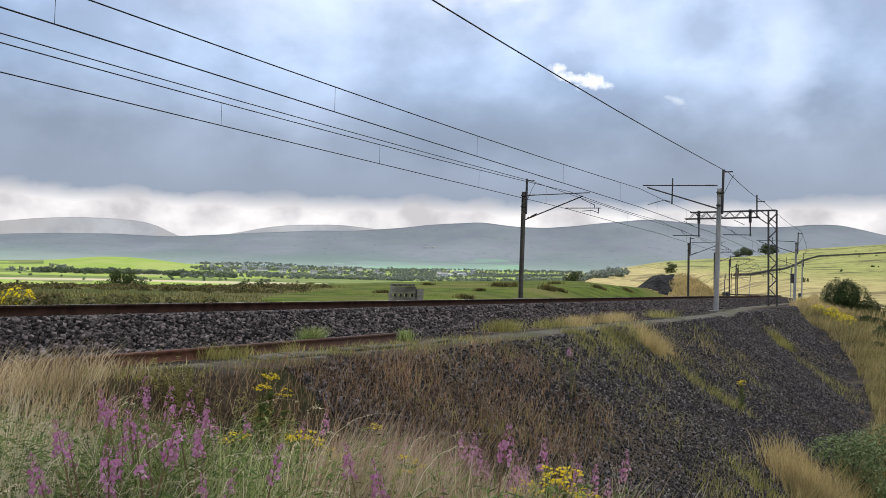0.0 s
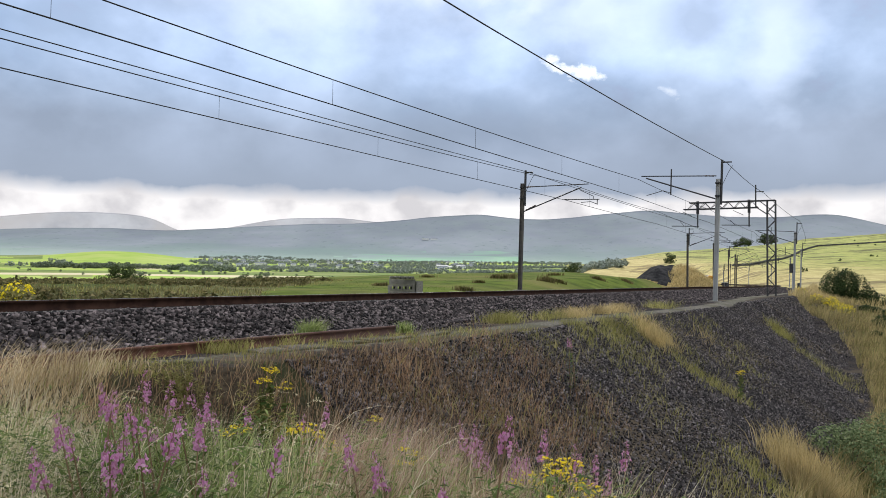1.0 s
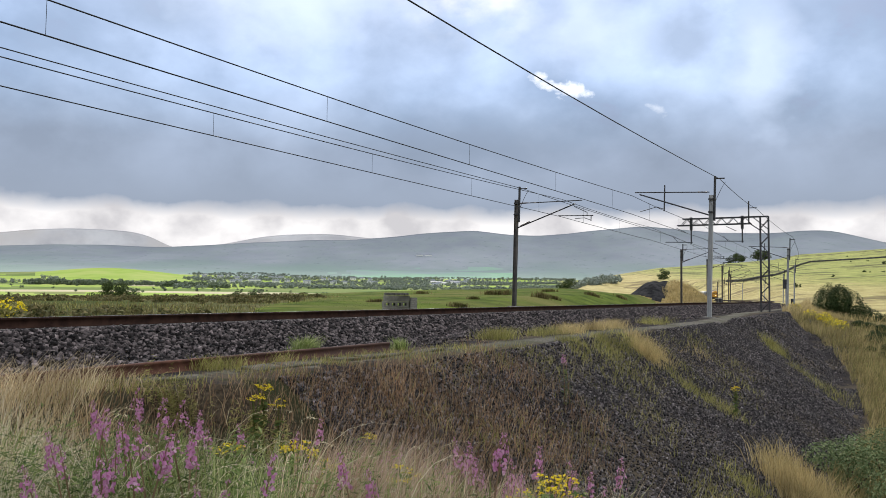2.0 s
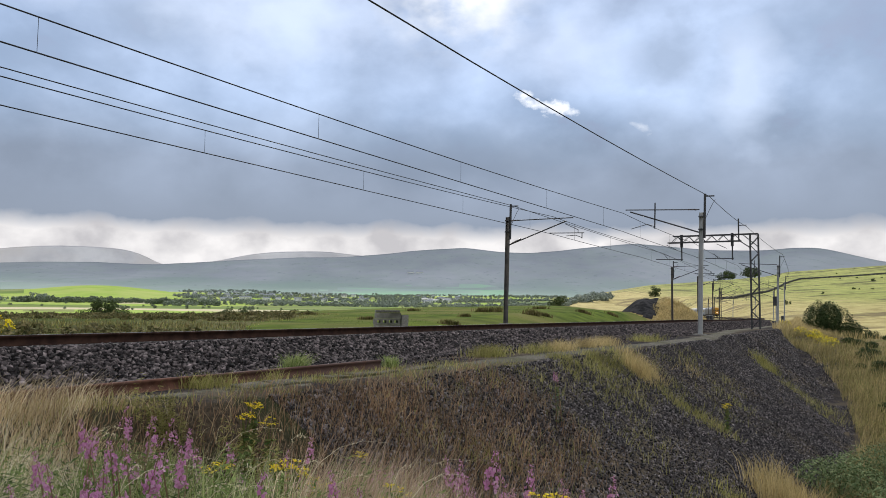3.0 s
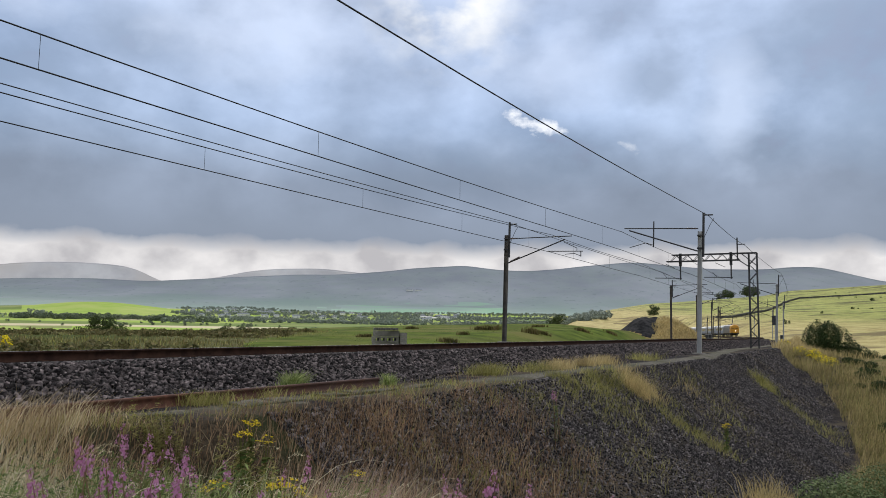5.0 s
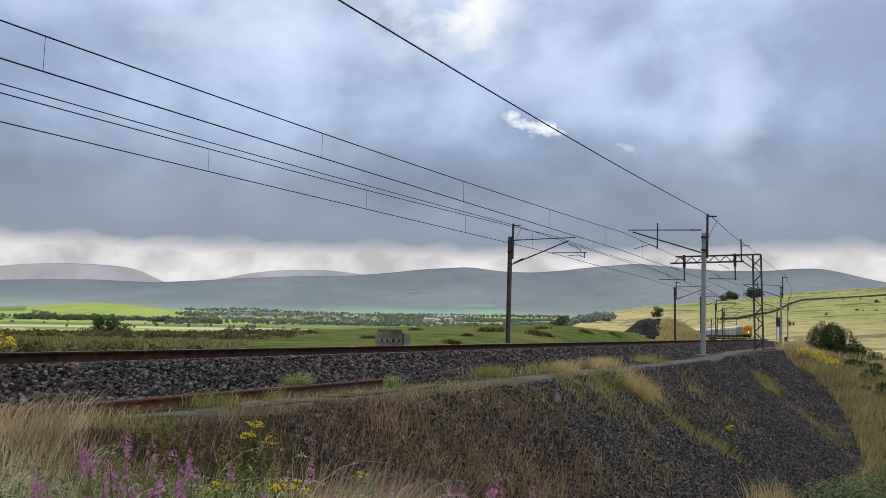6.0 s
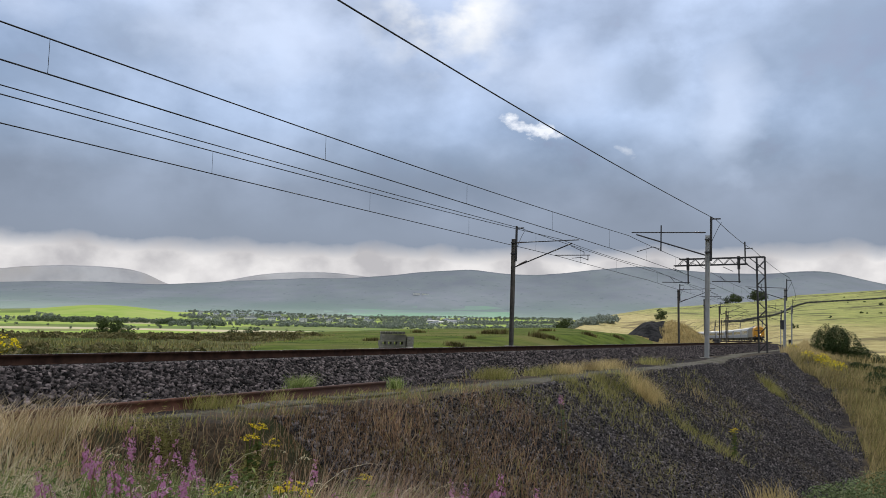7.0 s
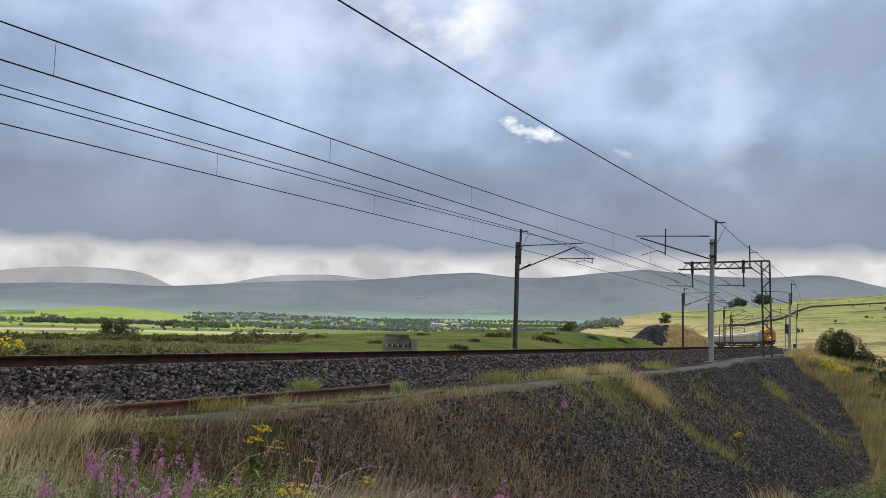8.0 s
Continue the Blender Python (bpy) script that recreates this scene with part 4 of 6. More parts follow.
def coach():
    root = empty("coach")
    tagged(root, "pale grey passenger coach with dark windows", "railway coach", "train")
    L = 11.4
    bm = bmesh.new()
    body_shell(bm, -L, L, 1.36, 1.0, 3.7)
    shell = part("body", bm, COACH_W, root)
    bm = bmesh.new()
    for y in (-1.40, 1.40):
        box(bm, -L + 0.1, y - 0.012, 1.05, L - 0.1, y + 0.012, 1.75)
    part("lower_panel", bm, COACH_B, root)
    for y in (-1.385, 1.385):
        for i in range(9):
            x = -L + 2.6 + i * 2.2
            bm = bmesh.new()
            box(bm, x, y - 0.02, 2.0, x + 1.45, y + 0.02, 2.75)
            part("window", bm, GLASS_D, shell)
        for x in (-L + 0.9, L - 1.6):
            bm = bmesh.new()
            box(bm, x, y - 0.025, 1.1, x + 0.75, y + 0.025, 2.95)
            part("door", bm, COACH_B, shell)
    bm = bmesh.new()
    box(bm, -L + 0.05, -1.2, 0.75, L - 0.05, 1.2, 1.05)
    box(bm, -3, -1.1, 0.35, 3, 1.1, 0.8)
    part("underframe", bm, UNDER, root)
    bogie(root, -8.0), bogie(root, 8.0)
    return root


TRAIN = [(locomotive(), 10.0)]
c0 = coach()
TRAIN.append((c0, 32.0))
for i in range(7):
    TRAIN.append((copy_thing(c0, Matrix()), 32.0 + 23.3 * (i + 1)))
FRONT_S = [(0.0, 384.0), (8.0, 176.0)]


def on_line(s):
    return Matrix.Translation(at(s, 0.0, float(rail_z(s)) - 0.04)) @ Matrix.Rotation(heading(s) + math.pi, 4, "Z")

# ---- plants and stones ----
RNG = np.random.default_rng(7)
G_TAN = blades("dry_tall_grass", [(0.46, 0.33, 0.17), (0.68, 0.53, 0.32), (0.20, 0.135, 0.06), (0.80, 0.68, 0.46)])
G_PALE = blades("pale_stems", [(0.66, 0.55, 0.36), (0.82, 0.73, 0.54), (0.48, 0.40, 0.24)])
G_TOE = blades("toe_grass_blades", [(0.30, 0.23, 0.10), (0.46, 0.36, 0.18), (0.15, 0.135, 0.05), (0.36, 0.32, 0.13)])
G_PINKISH = blades("pinkish_grass", [(0.44, 0.28, 0.20), (0.60, 0.43, 0.32), (0.24, 0.15, 0.09), (0.70, 0.58, 0.42)])
G_GREEN = blades("green_grass", [(0.09, 0.14, 0.03), (0.24, 0.30, 0.085), (0.46, 0.48, 0.22), (0.03, 0.05, 0.015)])
G_LEAFY = blades("weed_leaf", [(0.06, 0.10, 0.03), (0.16, 0.22, 0.065), (0.30, 0.35, 0.13), (0.03, 0.05, 0.016)])
G_RED = blades("reddish_stalks", [(0.26, 0.145, 0.08), (0.42, 0.27, 0.16), (0.11, 0.055, 0.03), (0.58, 0.44, 0.27)])
G_GOLD = blades("golden_grass", [(0.46, 0.34, 0.14), (0.62, 0.49, 0.25), (0.26, 0.20, 0.08)])
G_OLIVE = blades("yellow_green_grass", [(0.25, 0.24, 0.065), (0.42, 0.38, 0.13), (0.12, 0.13, 0.03), (0.52, 0.44, 0.20)])
G_SCRUB = blades("brown_rush", [(0.10, 0.105, 0.03), (0.17, 0.15, 0.055), (0.24, 0.18, 0.09), (0.05, 0.062, 0.02)])
G_FIELD = blades("pasture_blades", [(0.05, 0.095, 0.01), (0.09, 0.15, 0.02), (0.13, 0.165, 0.03)], 0.35, 0.25)
G_STEM = blades("plant_leaf", [(0.06, 0.10, 0.025), (0.10, 0.14, 0.035), (0.13, 0.12, 0.04)])
F_PINK = blades("fireweed_petal", [(0.48, 0.16, 0.34), (0.62, 0.30, 0.49), (0.34, 0.13, 0.21), (0.72, 0.46, 0.60)], 0.15, 0.4)
F_YELL = blades("ragwort_petal", [(0.78, 0.58, 0.02), (0.88, 0.72, 0.04), (0.66, 0.50, 0.02)], 0.12, 0.3)
LEAF = blades("tree_leaf", [(0.035, 0.05, 0.018), (0.055, 0.075, 0.025), (0.075, 0.095, 0.035)], 0.3, 0.25)
# distance haze put into the leaf colour: lighter and greyer than real leaves
LEAF_PALE = blades("hazed_woodland_leaf", [(0.15, 0.18, 0.16), (0.23, 0.26, 0.215), (0.33, 0.355, 0.28)], 0.3, 0.0)
LEAF_HEATH = blades("heath_leaf", [(0.075, 0.075, 0.03), (0.15, 0.145, 0.055), (0.22, 0.175, 0.08), (0.05, 0.058, 0.024)], 0.3, 0.2)
# greyed leaf colour with a little distance haze painted in
LEAF_MID = blades("hazed_hedgerow_leaf", [(0.09, 0.115, 0.08), (0.14, 0.17, 0.11), (0.20, 0.225, 0.14)], 0.3, 0.0)
LEAF_BUSH = blades("bush_leaf", [(0.016, 0.03, 0.010), (0.032, 0.05, 0.016), (0.05, 0.07, 0.025)], 0.3, 0.12)
LEAF_BROOM = blades("broom_leaf", [(0.075, 0.11, 0.045), (0.16, 0.205, 0.09), (0.26, 0.285, 0.14)], 0.3, 0.25)
BARK = surface("bark", (0.05, 0.04, 0.03), (0.11, 0.09, 0.065), 6, 0.95, 0.6)


def blade_mesh(name, pts, h, w, material, label, category, lean=(0.0, 0.0), spread=0.45, droop=0.5):
    """Many bent, tapering blades as one piece of ground cover."""
    n = len(pts)
    a = RNG.uniform(0, 2 * np.pi, n)
    side = np.stack([np.cos(a), np.sin(a), 0 * a], 1)
    b = RNG.uniform(0, 2 * np.pi, n)
    k = RNG.uniform(0.05, spread, n) * h
    bend_v = np.stack([np.cos(b) * k + lean[0] * h, np.sin(b) * k + lean[1] * h, 0 * b], 1)
    swirl = 3.4 * wob(pts[:, 0], pts[:, 1], 1.5, 11)
    toss = 0.30 * h * (0.5 + wob(pts[:, 0], pts[:, 1], 2.3, 13))
    bend_v[:, 0] += np.cos(swirl) * toss
    bend_v[:, 1] += np.sin(swirl) * toss
    up = np.array([0, 0, 1.0])
    w = np.broadcast_to(w, n) * RNG.uniform(0.7, 1.3, n)
    mid = pts + up * (h * 0.58)[:, None] + bend_v * 0.38
    tip = pts + up * (h * (1 - 0.25 * droop * RNG.uniform(0, 1, n)))[:, None] + bend_v
    s1, s2 = side * (w / 2)[:, None], side * (w * 0.38)[:, None]
    V = np.stack([pts - s1, pts + s1, mid - s2, mid + s2, tip], 1).reshape(-1, 3)
    o = (np.arange(n) * 5)[:, None]
    F = np.concatenate([o + np.array([0, 1, 3]), o + np.array([0, 3, 2]), o + np.array([2, 3, 4])], 0)
    ob = grid_mesh(name, V, F, [material], smooth=False)
    return tagged(ob, label, category, kind="stuff")


def on_bank(s, d, sink=0.02):
    x, y = along(s, d)
    return np.stack([x, y, ground_z(x, y) - sink], 1)


def clumped(n, s_rng, d_rng, clumps, spread):
    """n places in tufts within a stretch of the line."""
    cs, cd = RNG.uniform(*s_rng, clumps), RNG.uniform(*d_rng, clumps)
    i = RNG.integers(0, clumps, n)
    return cs[i] + RNG.normal(0, spread, n), cd[i] + RNG.normal(0, spread, n)


def wedge(n, r_rng, px_rng, power=1.0):
    """n places in a fan before the camera."""
    r = r_rng[0] + (r_rng[1] - r_rng[0]) * RNG.uniform(0, 1, n) ** power
    px = RNG.uniform(*px_rng, n)
    x, y = r * (px - 784) / PXF, r
    return x, y


def fan(n, r_rng, px_rng, power=1.0, keep=None):
    x, y = wedge(n, r_rng, px_rng, power)
    s, d = to_sd(x, y)
    ok = d > 4.3
    if keep is not None:
        ok &= keep(s, d, x, y)
    x, y = x[ok], y[ok]
    return np.stack([x, y, ground_z(x, y) - 0.03], 1)


def leafy_stems(name, pts, h, leaves, size, material, label):
    """Upright weed stems clothed in narrow leaves, as one piece of ground cover."""
    n = len(pts)
    lean = RNG.normal(0, 0.14, (n, 2)) * h[:, None]
    V, F, o = [], [], 0
    a = RNG.uniform(0, np.pi, n)
    side = np.stack([np.cos(a), np.sin(a), 0 * a], 1) * 0.003
    top = pts + np.concatenate([lean, h[:, None]], 1)
    V.append(np.stack([pts - side, pts + side, top], 1).reshape(-1, 3))
    F.append((np.arange(n) * 3)[:, None] + np.array([0, 1, 2]))
    o = 3 * n
    for i in range(leaves):
        t = RNG.uniform(0.25, 1.0, n)
        c = pts + (top - pts) * t[:, None]
        a = RNG.uniform(0, 2 * np.pi, n)
        L = size * RNG.uniform(0.6, 1.2, n) * (1.25 - 0.6 * t)
        out = np.stack([np.cos(a), np.sin(a), RNG.uniform(-0.35, 0.75, n)], 1) * L[:, None]
        wid = np.stack([-np.sin(a), np.cos(a), RNG.uniform(-0.5, 0.5, n)], 1) * (L * 0.13)[:, None]
        V.append(np.stack([c, c + out * 0.5 - wid, c + out + np.array([0, 0, -0.15]) * L[:, None], c + out * 0.5 + wid], 1).reshape(-1, 3))
        k = (o + np.arange(n) * 4)[:, None]
        F += [k + np.array([0, 1, 2]), k + np.array([0, 2, 3])]
        o += 4 * n
    ob = grid_mesh(name, np.concatenate(V), np.concatenate(F), [material], smooth=False)
    return tagged(ob, label, "weeds", kind="stuff")


# foreground spur: tall dry grass, green undergrowth, leafy weeds, reddish stalks
p = fan(15000, (2.6, 9.0), (-160, 540), 0.8, lambda s, d, x, y: ((d > 5.0) | (s < 6.2)) & (wob(s, d, 1.3, 3) > -0.45) & (784 + PXF * x / y + 90 * wob(x, y, 2.1, 3) < 230 + 330 * RNG.uniform(0, 1, len(x)) ** 1.4))
s, d = to_sd(p[:, 0], p[:, 1])
k = RNG.uniform(0.2, 0.56, len(p)) * np.clip((d - 4.0) / 1.6, np.clip(1.1 - (s - 5.2) / 1.6, 0.3, 1.0), 1.0)
blade_mesh("tall_dry_grass", p, k, 0.0065, G_TAN, "tall dry tan grass on the near bank", "grass", (0.2, 0.0), 0.9, 0.9)
p = fan(15000, (2.2, 7.0), (-160, 1150), 1.0, lambda s, d, x, y: wob(x, y, 2.6, 9) > -0.4)
s, d = to_sd(p[:, 0], p[:, 1])
blade_mesh("green_undergrowth", p, RNG.uniform(0.2, 0.66, len(p)) * np.clip((d - 4.0) / 1.6, 0.3, 1.0), 0.009, G_GREEN, "green grass and weeds among the flowers", "grass", (0.1, 0), 0.8, 0.8)
p = fan(2000, (2.6, 6.2), (-160, 1180), 1.0, lambda s, d, x, y: wob(x, y, 1.7, 4) > -0.25)
leafy_stems("leafy_weeds", p, RNG.uniform(0.4, 0.85, len(p)), 26, 0.085, G_LEAFY, "leafy green weed stems among the flowers")
p = fan(15000, (4.5, 13.5), (120, 900), 0.8, lambda s, d, x, y: (d > 4.95) & (s < 12.2 + 1.2 * wob(s, d, 0.9, 2)))
blade_mesh("reddish_stalks", p, RNG.uniform(0.12, 0.42, len(p)), 0.005, G_RED, "reddish-brown dead stalks on the bank", "grass", (0.12, 0), 0.75, 0.7)
p = fan(9000, (2.6, 7.0), (-60, 1250), 1.0)
blade_mesh("pale_grass", p, RNG.uniform(0.45, 0.92, len(p)), 0.0045, G_PALE, "thin pale seeding grass among the flowers", "grass", (0.14, 0), 0.7, 0.8)
p = fan(11000, (3.6, 6.4), (520, 1150), 1.0, lambda s, d, x, y: 784 + PXF * x / y < 700 + 430 * RNG.uniform(0, 1, len(x)))
blade_mesh("tall_bank_grass", p, RNG.uniform(0.6, 1.02, len(p)), 0.0055, G_PINKISH, "tall pinkish-tan seeding grass on the near bank", "grass", (0.08, 0.0), 0.35, 0.6)
p = fan(5000, (3.4, 6.2), (180, 1080), 1.0)
blade_mesh("tall_green_weeds", p, RNG.uniform(0.5, 0.92, len(p)), 0.011, G_GREEN, "tall green weed stems among the flowers", "grass", (0.05, 0.0), 0.3, 0.4)


def arching_stems(pts, h, reach, label):
    """Long seeding stems that bow over, each a thin tapering strip with a loose head of spikelets."""
    n, k = len(pts), 9
    a = RNG.normal(0.2, 0.7, n)
    t = np.linspace(0, 1, k)
    out = np.stack([np.cos(a), np.sin(a) * 0.6, 0 * a], 1)
    C = pts[:, None, :] + out[:, None, :] * (reach[:, None] * t ** 2.2)[:, :, None]
    C[:, :, 2] += h[:, None] * np.sin(t * 1.75) / np.sin(1.57)
    wid = np.stack([-np.sin(a), np.cos(a) * 0.3, 0 * a + 0.5], 1)[:, None, :] * (0.0032 * (1.15 - t))[None, :, None]
    V = [np.stack([C - wid, C + wid], 2).reshape(-1, 3)]
    b = (np.arange(n) * 2 * k)[:, None] + (np.arange(k - 1) * 2)[None, :]
    b = b.reshape(-1, 1)
    F = [b + np.array([0, 1, 3]), b + np.array([0, 3, 2])]
    o = n * 2 * k
    for i in range(22):
        u = RNG.uniform(0.68, 1.0, n)
        q = u * (k - 1)
        lo = np.minimum(q.astype(int), k - 2)
        c = C[np.arange(n), lo] + (C[np.arange(n), lo + 1] - C[np.arange(n), lo]) * (q - lo)[:, None]
        d1, d2 = RNG.normal(0, 0.006, (n, 3)), RNG.normal(0, 0.0013, (n, 3))
        V.append(np.stack([c, c + d1 + d2, c + d1 - d2 + np.array([0.003, 0, -0.003])], 1).reshape(-1, 3))
        F.append((o + np.arange(n) * 3)[:, None] + np.array([0, 1, 2]))
        o += 3 * n
    ob = grid_mesh("arching_grass_stem", np.concatenate(V), np.concatenate(F), [G_PALE], smooth=False)
    return tagged(ob, label, "grass", kind="stuff")


p = fan(85, (2.6, 4.8), (-60, 760), 1.0)
arching_stems(p, RNG.uniform(0.6, 0.98, len(p)), RNG.uniform(0.15, 0.6, len(p)), "long arching pale grass stems with seed heads")
# leafy yellow-green clumps of ragwort and willowherb foliage
for x, y, n, h in ((-1.85, 8.8, 60, 0.5), (-2.8, 8.6, 46, 0.42), (-2.1, 5.9, 40, 0.6), (0.35, 9.8, 40, 0.3), (-0.35, 4.6, 50, 0.7), (0.62, 3.8, 40, 0.62)):
    q = RNG.normal(0, 0.16, (n, 2)) + np.array([x, y])
    leafy_stems("leafy_clump", np.column_stack([q, ground_z(q[:, 0], q[:, 1]) - 0.02]), RNG.uniform(0.6, 1.0, n) * h, 24, 0.07, G_OLIVE, "leafy yellow-green clump of weeds on the bank")
# sparse growth on the stone slope
s, d = clumped(4200, (8, 14.5), (5.0, 7.6), 150, 0.25)
blade_mesh("slope_grass", on_bank(s, d), RNG.uniform(0.1, 0.38, len(s)), 0.007, G_RED, "sparse brown grass on the stone slope", "grass", (0.05, 0), 1.0, 0.8)
s, d = clumped(2600, (9, 30), (5.0, 8.0), 110, 0.22)
blade_mesh("slope_tuft", on_bank(s, d), RNG.uniform(0.1, 0.32, len(s)), 0.008, G_OLIVE, "yellow-green tufts on the stone slope", "grass", (0, 0), 1.1, 0.9)
# cess tufts beside the path
for name, n, sr, dr, c, sp, mat, hh, lab in (
        ("cess_grass", 800, (16.4, 18.2), (3.4, 4.0), 7, 0.16, G_OLIVE, (0.12, 0.38), "yellow-green grass along the cess"),
        ("cess_grass", 500, (18.6, 21.0), (3.6, 4.1), 7, 0.2, G_OLIVE, (0.12, 0.34), "yellow-green grass along the cess"),
        ("cess_gold_grass", 1500, (20.2, 26.4), (3.5, 4.15), 13, 0.2, G_GOLD, (0.15, 0.42), "golden grass beside the path"),
        ("cess_gold_grass", 420, (29.3, 31.5), (3.6, 4.1), 4, 0.22, G_OLIVE, (0.15, 0.42), "golden grass beside the path"),
        ("crest_grass", 2300, (17.5, 23.3), (4.95, 5.7), 30, 0.2, G_OLIVE, (0.08, 0.28), "green and straw grass along the crest"),
        ("crest_grass", 320, (13.6, 16.0), (4.8, 5.5), 16, 0.2, G_OLIVE, (0.05, 0.18), "low green growth along the crest"),
        ("crest_gold_grass", 1500, (21.9, 23.4), (5.2, 6.0), 12, 0.2, G_GOLD, (0.2, 0.5), "golden grass tussock on the crest"),
        ("crest_gold_grass", 110, (25.0, 28.2), (5.9, 6.3), 6, 0.16, G_GOLD, (0.15, 0.35), "golden grass tussock on the crest"),
        ("slope_green", 400, (17.4, 19.8), (5.8, 6.5), 12, 0.2, G_OLIVE, (0.06, 0.2), "low green growth under the crest"),
        ("cess_tuft", 700, (10.2, 10.55), (3.35, 3.65), 3, 0.07, G_GREEN, (0.2, 0.44), "yellow-green tuft beside the spare rail"),
        ("cess_tuft", 300, (12.7, 13.0), (3.6, 3.8), 2, 0.07, G_GREEN, (0.12, 0.3), "yellow-green tuft beside the spare rail"),
        ("cess_tuft", 420, (7.6, 9.6), (3.75, 4.0), 6, 0.09, G_OLIVE, (0.1, 0.28), "yellow-green tuft beside the spare rail"),
        ("cess_weeds", 2600, (4.5, 14.5), (3.85, 4.95), 90, 0.14, G_OLIVE, (0.04, 0.17), "low weeds round the spare rail"),
        ("slope_strip", 600, (21.8, 22.8), (6.2, 8.5), 34, 0.16, G_OLIVE, (0.1, 0.34), "strip of grass running down the slope"),
        ("slope_strip", 700, (36.4, 38.6), (7.8, 10.3), 30, 0.28, G_OLIVE, (0.12, 0.4), "strip of grass running down the slope"),
        ("slope_tuft", 260, (38.9, 40.0), (6.8, 7.3), 5, 0.2, G_OLIVE, (0.2, 0.5), "tuft of weeds on the stone slope"),
        ("slope_weeds", 700, (39.0, 41.0), (6.5, 7.1), 6, 0.25, G_OLIVE, (0.15, 0.5), "weeds on the stone slope")):
    s, d = clumped(n, sr, dr, c, sp)
    blade_mesh(name, on_bank(s, d), RNG.uniform(*hh, len(s)), 0.009, mat, lab, "grass", (0.05, 0), 1.0, 0.9)
# toe of the embankment and the ridge of dry grass beyond it
s = RNG.uniform(9, 70, 16000)
d = np.interp(s, [9, 15, 33, 45, 55, 62, 70], [9.2, 9.8, 10.9, 9.6, 7.6, 5.6, 5.0]) + np.abs(RNG.normal(0, 2.0, len(s)))
ok = wob(s, d, 0.55, 3) > -0.35
blade_mesh("toe_grass", on_bank(s[ok], d[ok]), RNG.uniform(0.25, 0.8, ok.sum()), 0.020, G_TOE, "tawny dry grass along the foot of the embankment", "grass", (0.1, 0), 0.6)
s = RNG.uniform(12, 70, 6000)
d = np.interp(s, [9, 15, 33, 45, 55, 62, 70], [9.6, 10.2, 11.3, 10, 8, 6, 5.5]) + np.abs(RNG.normal(0, 2.6, len(s)))
blade_mesh("toe_green_grass", on_bank(s, d), RNG.uniform(0.2, 0.6, len(s)), 0.022, G_SCRUB, "olive grass along the foot of the embankment", "grass", (0.1, 0), 0.6)
s, d = clumped(2600, (18.4, 21.6), (9.5, 10.8), 26, 0.28)
blade_mesh("golden_tussock", on_bank(s, d), RNG.uniform(0.35, 0.8, len(s)), 0.014, G_GOLD, "tall golden grass below the slope", "grass", (-0.1, 0), 0.6)
s, d = clumped(3600, (12, 18), (8.9, 10.8), 70, 0.3)
blade_mesh("toe_weeds", on_bank(s, d), RNG.uniform(0.08, 0.26, len(s)), 0.012, G_OLIVE, "rough green weeds below the slope", "grass", (0, 0), 0.7)
s = RNG.uniform(66, 125, 9000)
d = 4.6 + np.abs(RNG.normal(0, 3.2, len(s)))
blade_mesh("ridge_grass", on_bank(s, d), RNG.uniform(0.3, 0.9, len(s)), 0.026, G_GOLD, "golden dry grass on the ridge beside the line", "grass", (0.1, 0), 0.6)


def far_cover(name, n, r_rng, px_rng, hh, w, mat, label, keep=None):
    x, y = wedge(n, r_rng, px_rng, 1.2)
    s, d = to_sd(x, y)
    ok = d < -8.2
    if keep is not None:
        ok &= keep(x, y)
    x, y = x[ok], y[ok]
    pts = np.stack([x, y, ground_z(x, y) - 0.05], 1)
    return blade_mesh(name, pts, RNG.uniform(*hh, len(x)) * (0.65 + 0.5 * (wob(x, y, 0.22, 2) + 0.6)), w, mat, label, "grass")


far_cover("rough_scrub", 18000, (24, 120), (-60, 620), (0.10, 0.34), 0.03, G_SCRUB, "dark brown rushes and rough grass beyond the tracks", lambda x, y: (wob(x, y, 0.16, 1) > -0.35) & (784 + PXF * x / y < 540 + 90 * wob(x, y, 0.05, 2)))
far_cover("scrub_grass", 12000, (22, 110), (-60, 640), (0.06, 0.22), 0.04, G_OLIVE, "pale olive grass among the rushes", lambda x, y: 784 + PXF * x / y < 560 + 90 * wob(x, y, 0.05, 2))
far_cover("pasture_grass", 16000, (42, 135), (520, 1180), (0.04, 0.11), 0.03, G_FIELD, "short green pasture grass")
for x, y, spread, h in ((6.4, 75.3, 0.5, 0.75), (5.1, 75.2, 0.35, 0.6), (8.6, 64.8, 0.35, 0.7), (1.35, 48.9, 0.3, 0.45), (9.7, 66.0, 0.25, 0.45), (15.2, 77.5, 0.35, 0.5),
                        (2.7, 58.0, 0.2, 0.35), (12.4, 88.0, 0.4, 0.5), (-1.5, 84.0, 0.35, 0.45), (19.5, 84.0, 0.3, 0.5), (-4.0, 52.0, 0.25, 0.35)):
    q = RNG.normal(0, spread, (220, 2)) * np.array([1.0, 0.25]) + np.array([x, y])
    blade_mesh("rush_clump", np.column_stack([q, ground_z(q[:, 0], q[:, 1]) - 0.05]), RNG.uniform(0.5, 1.0, 220) * h, 0.05, G_SCRUB, "dark rush clump in the green pasture", "rushes")


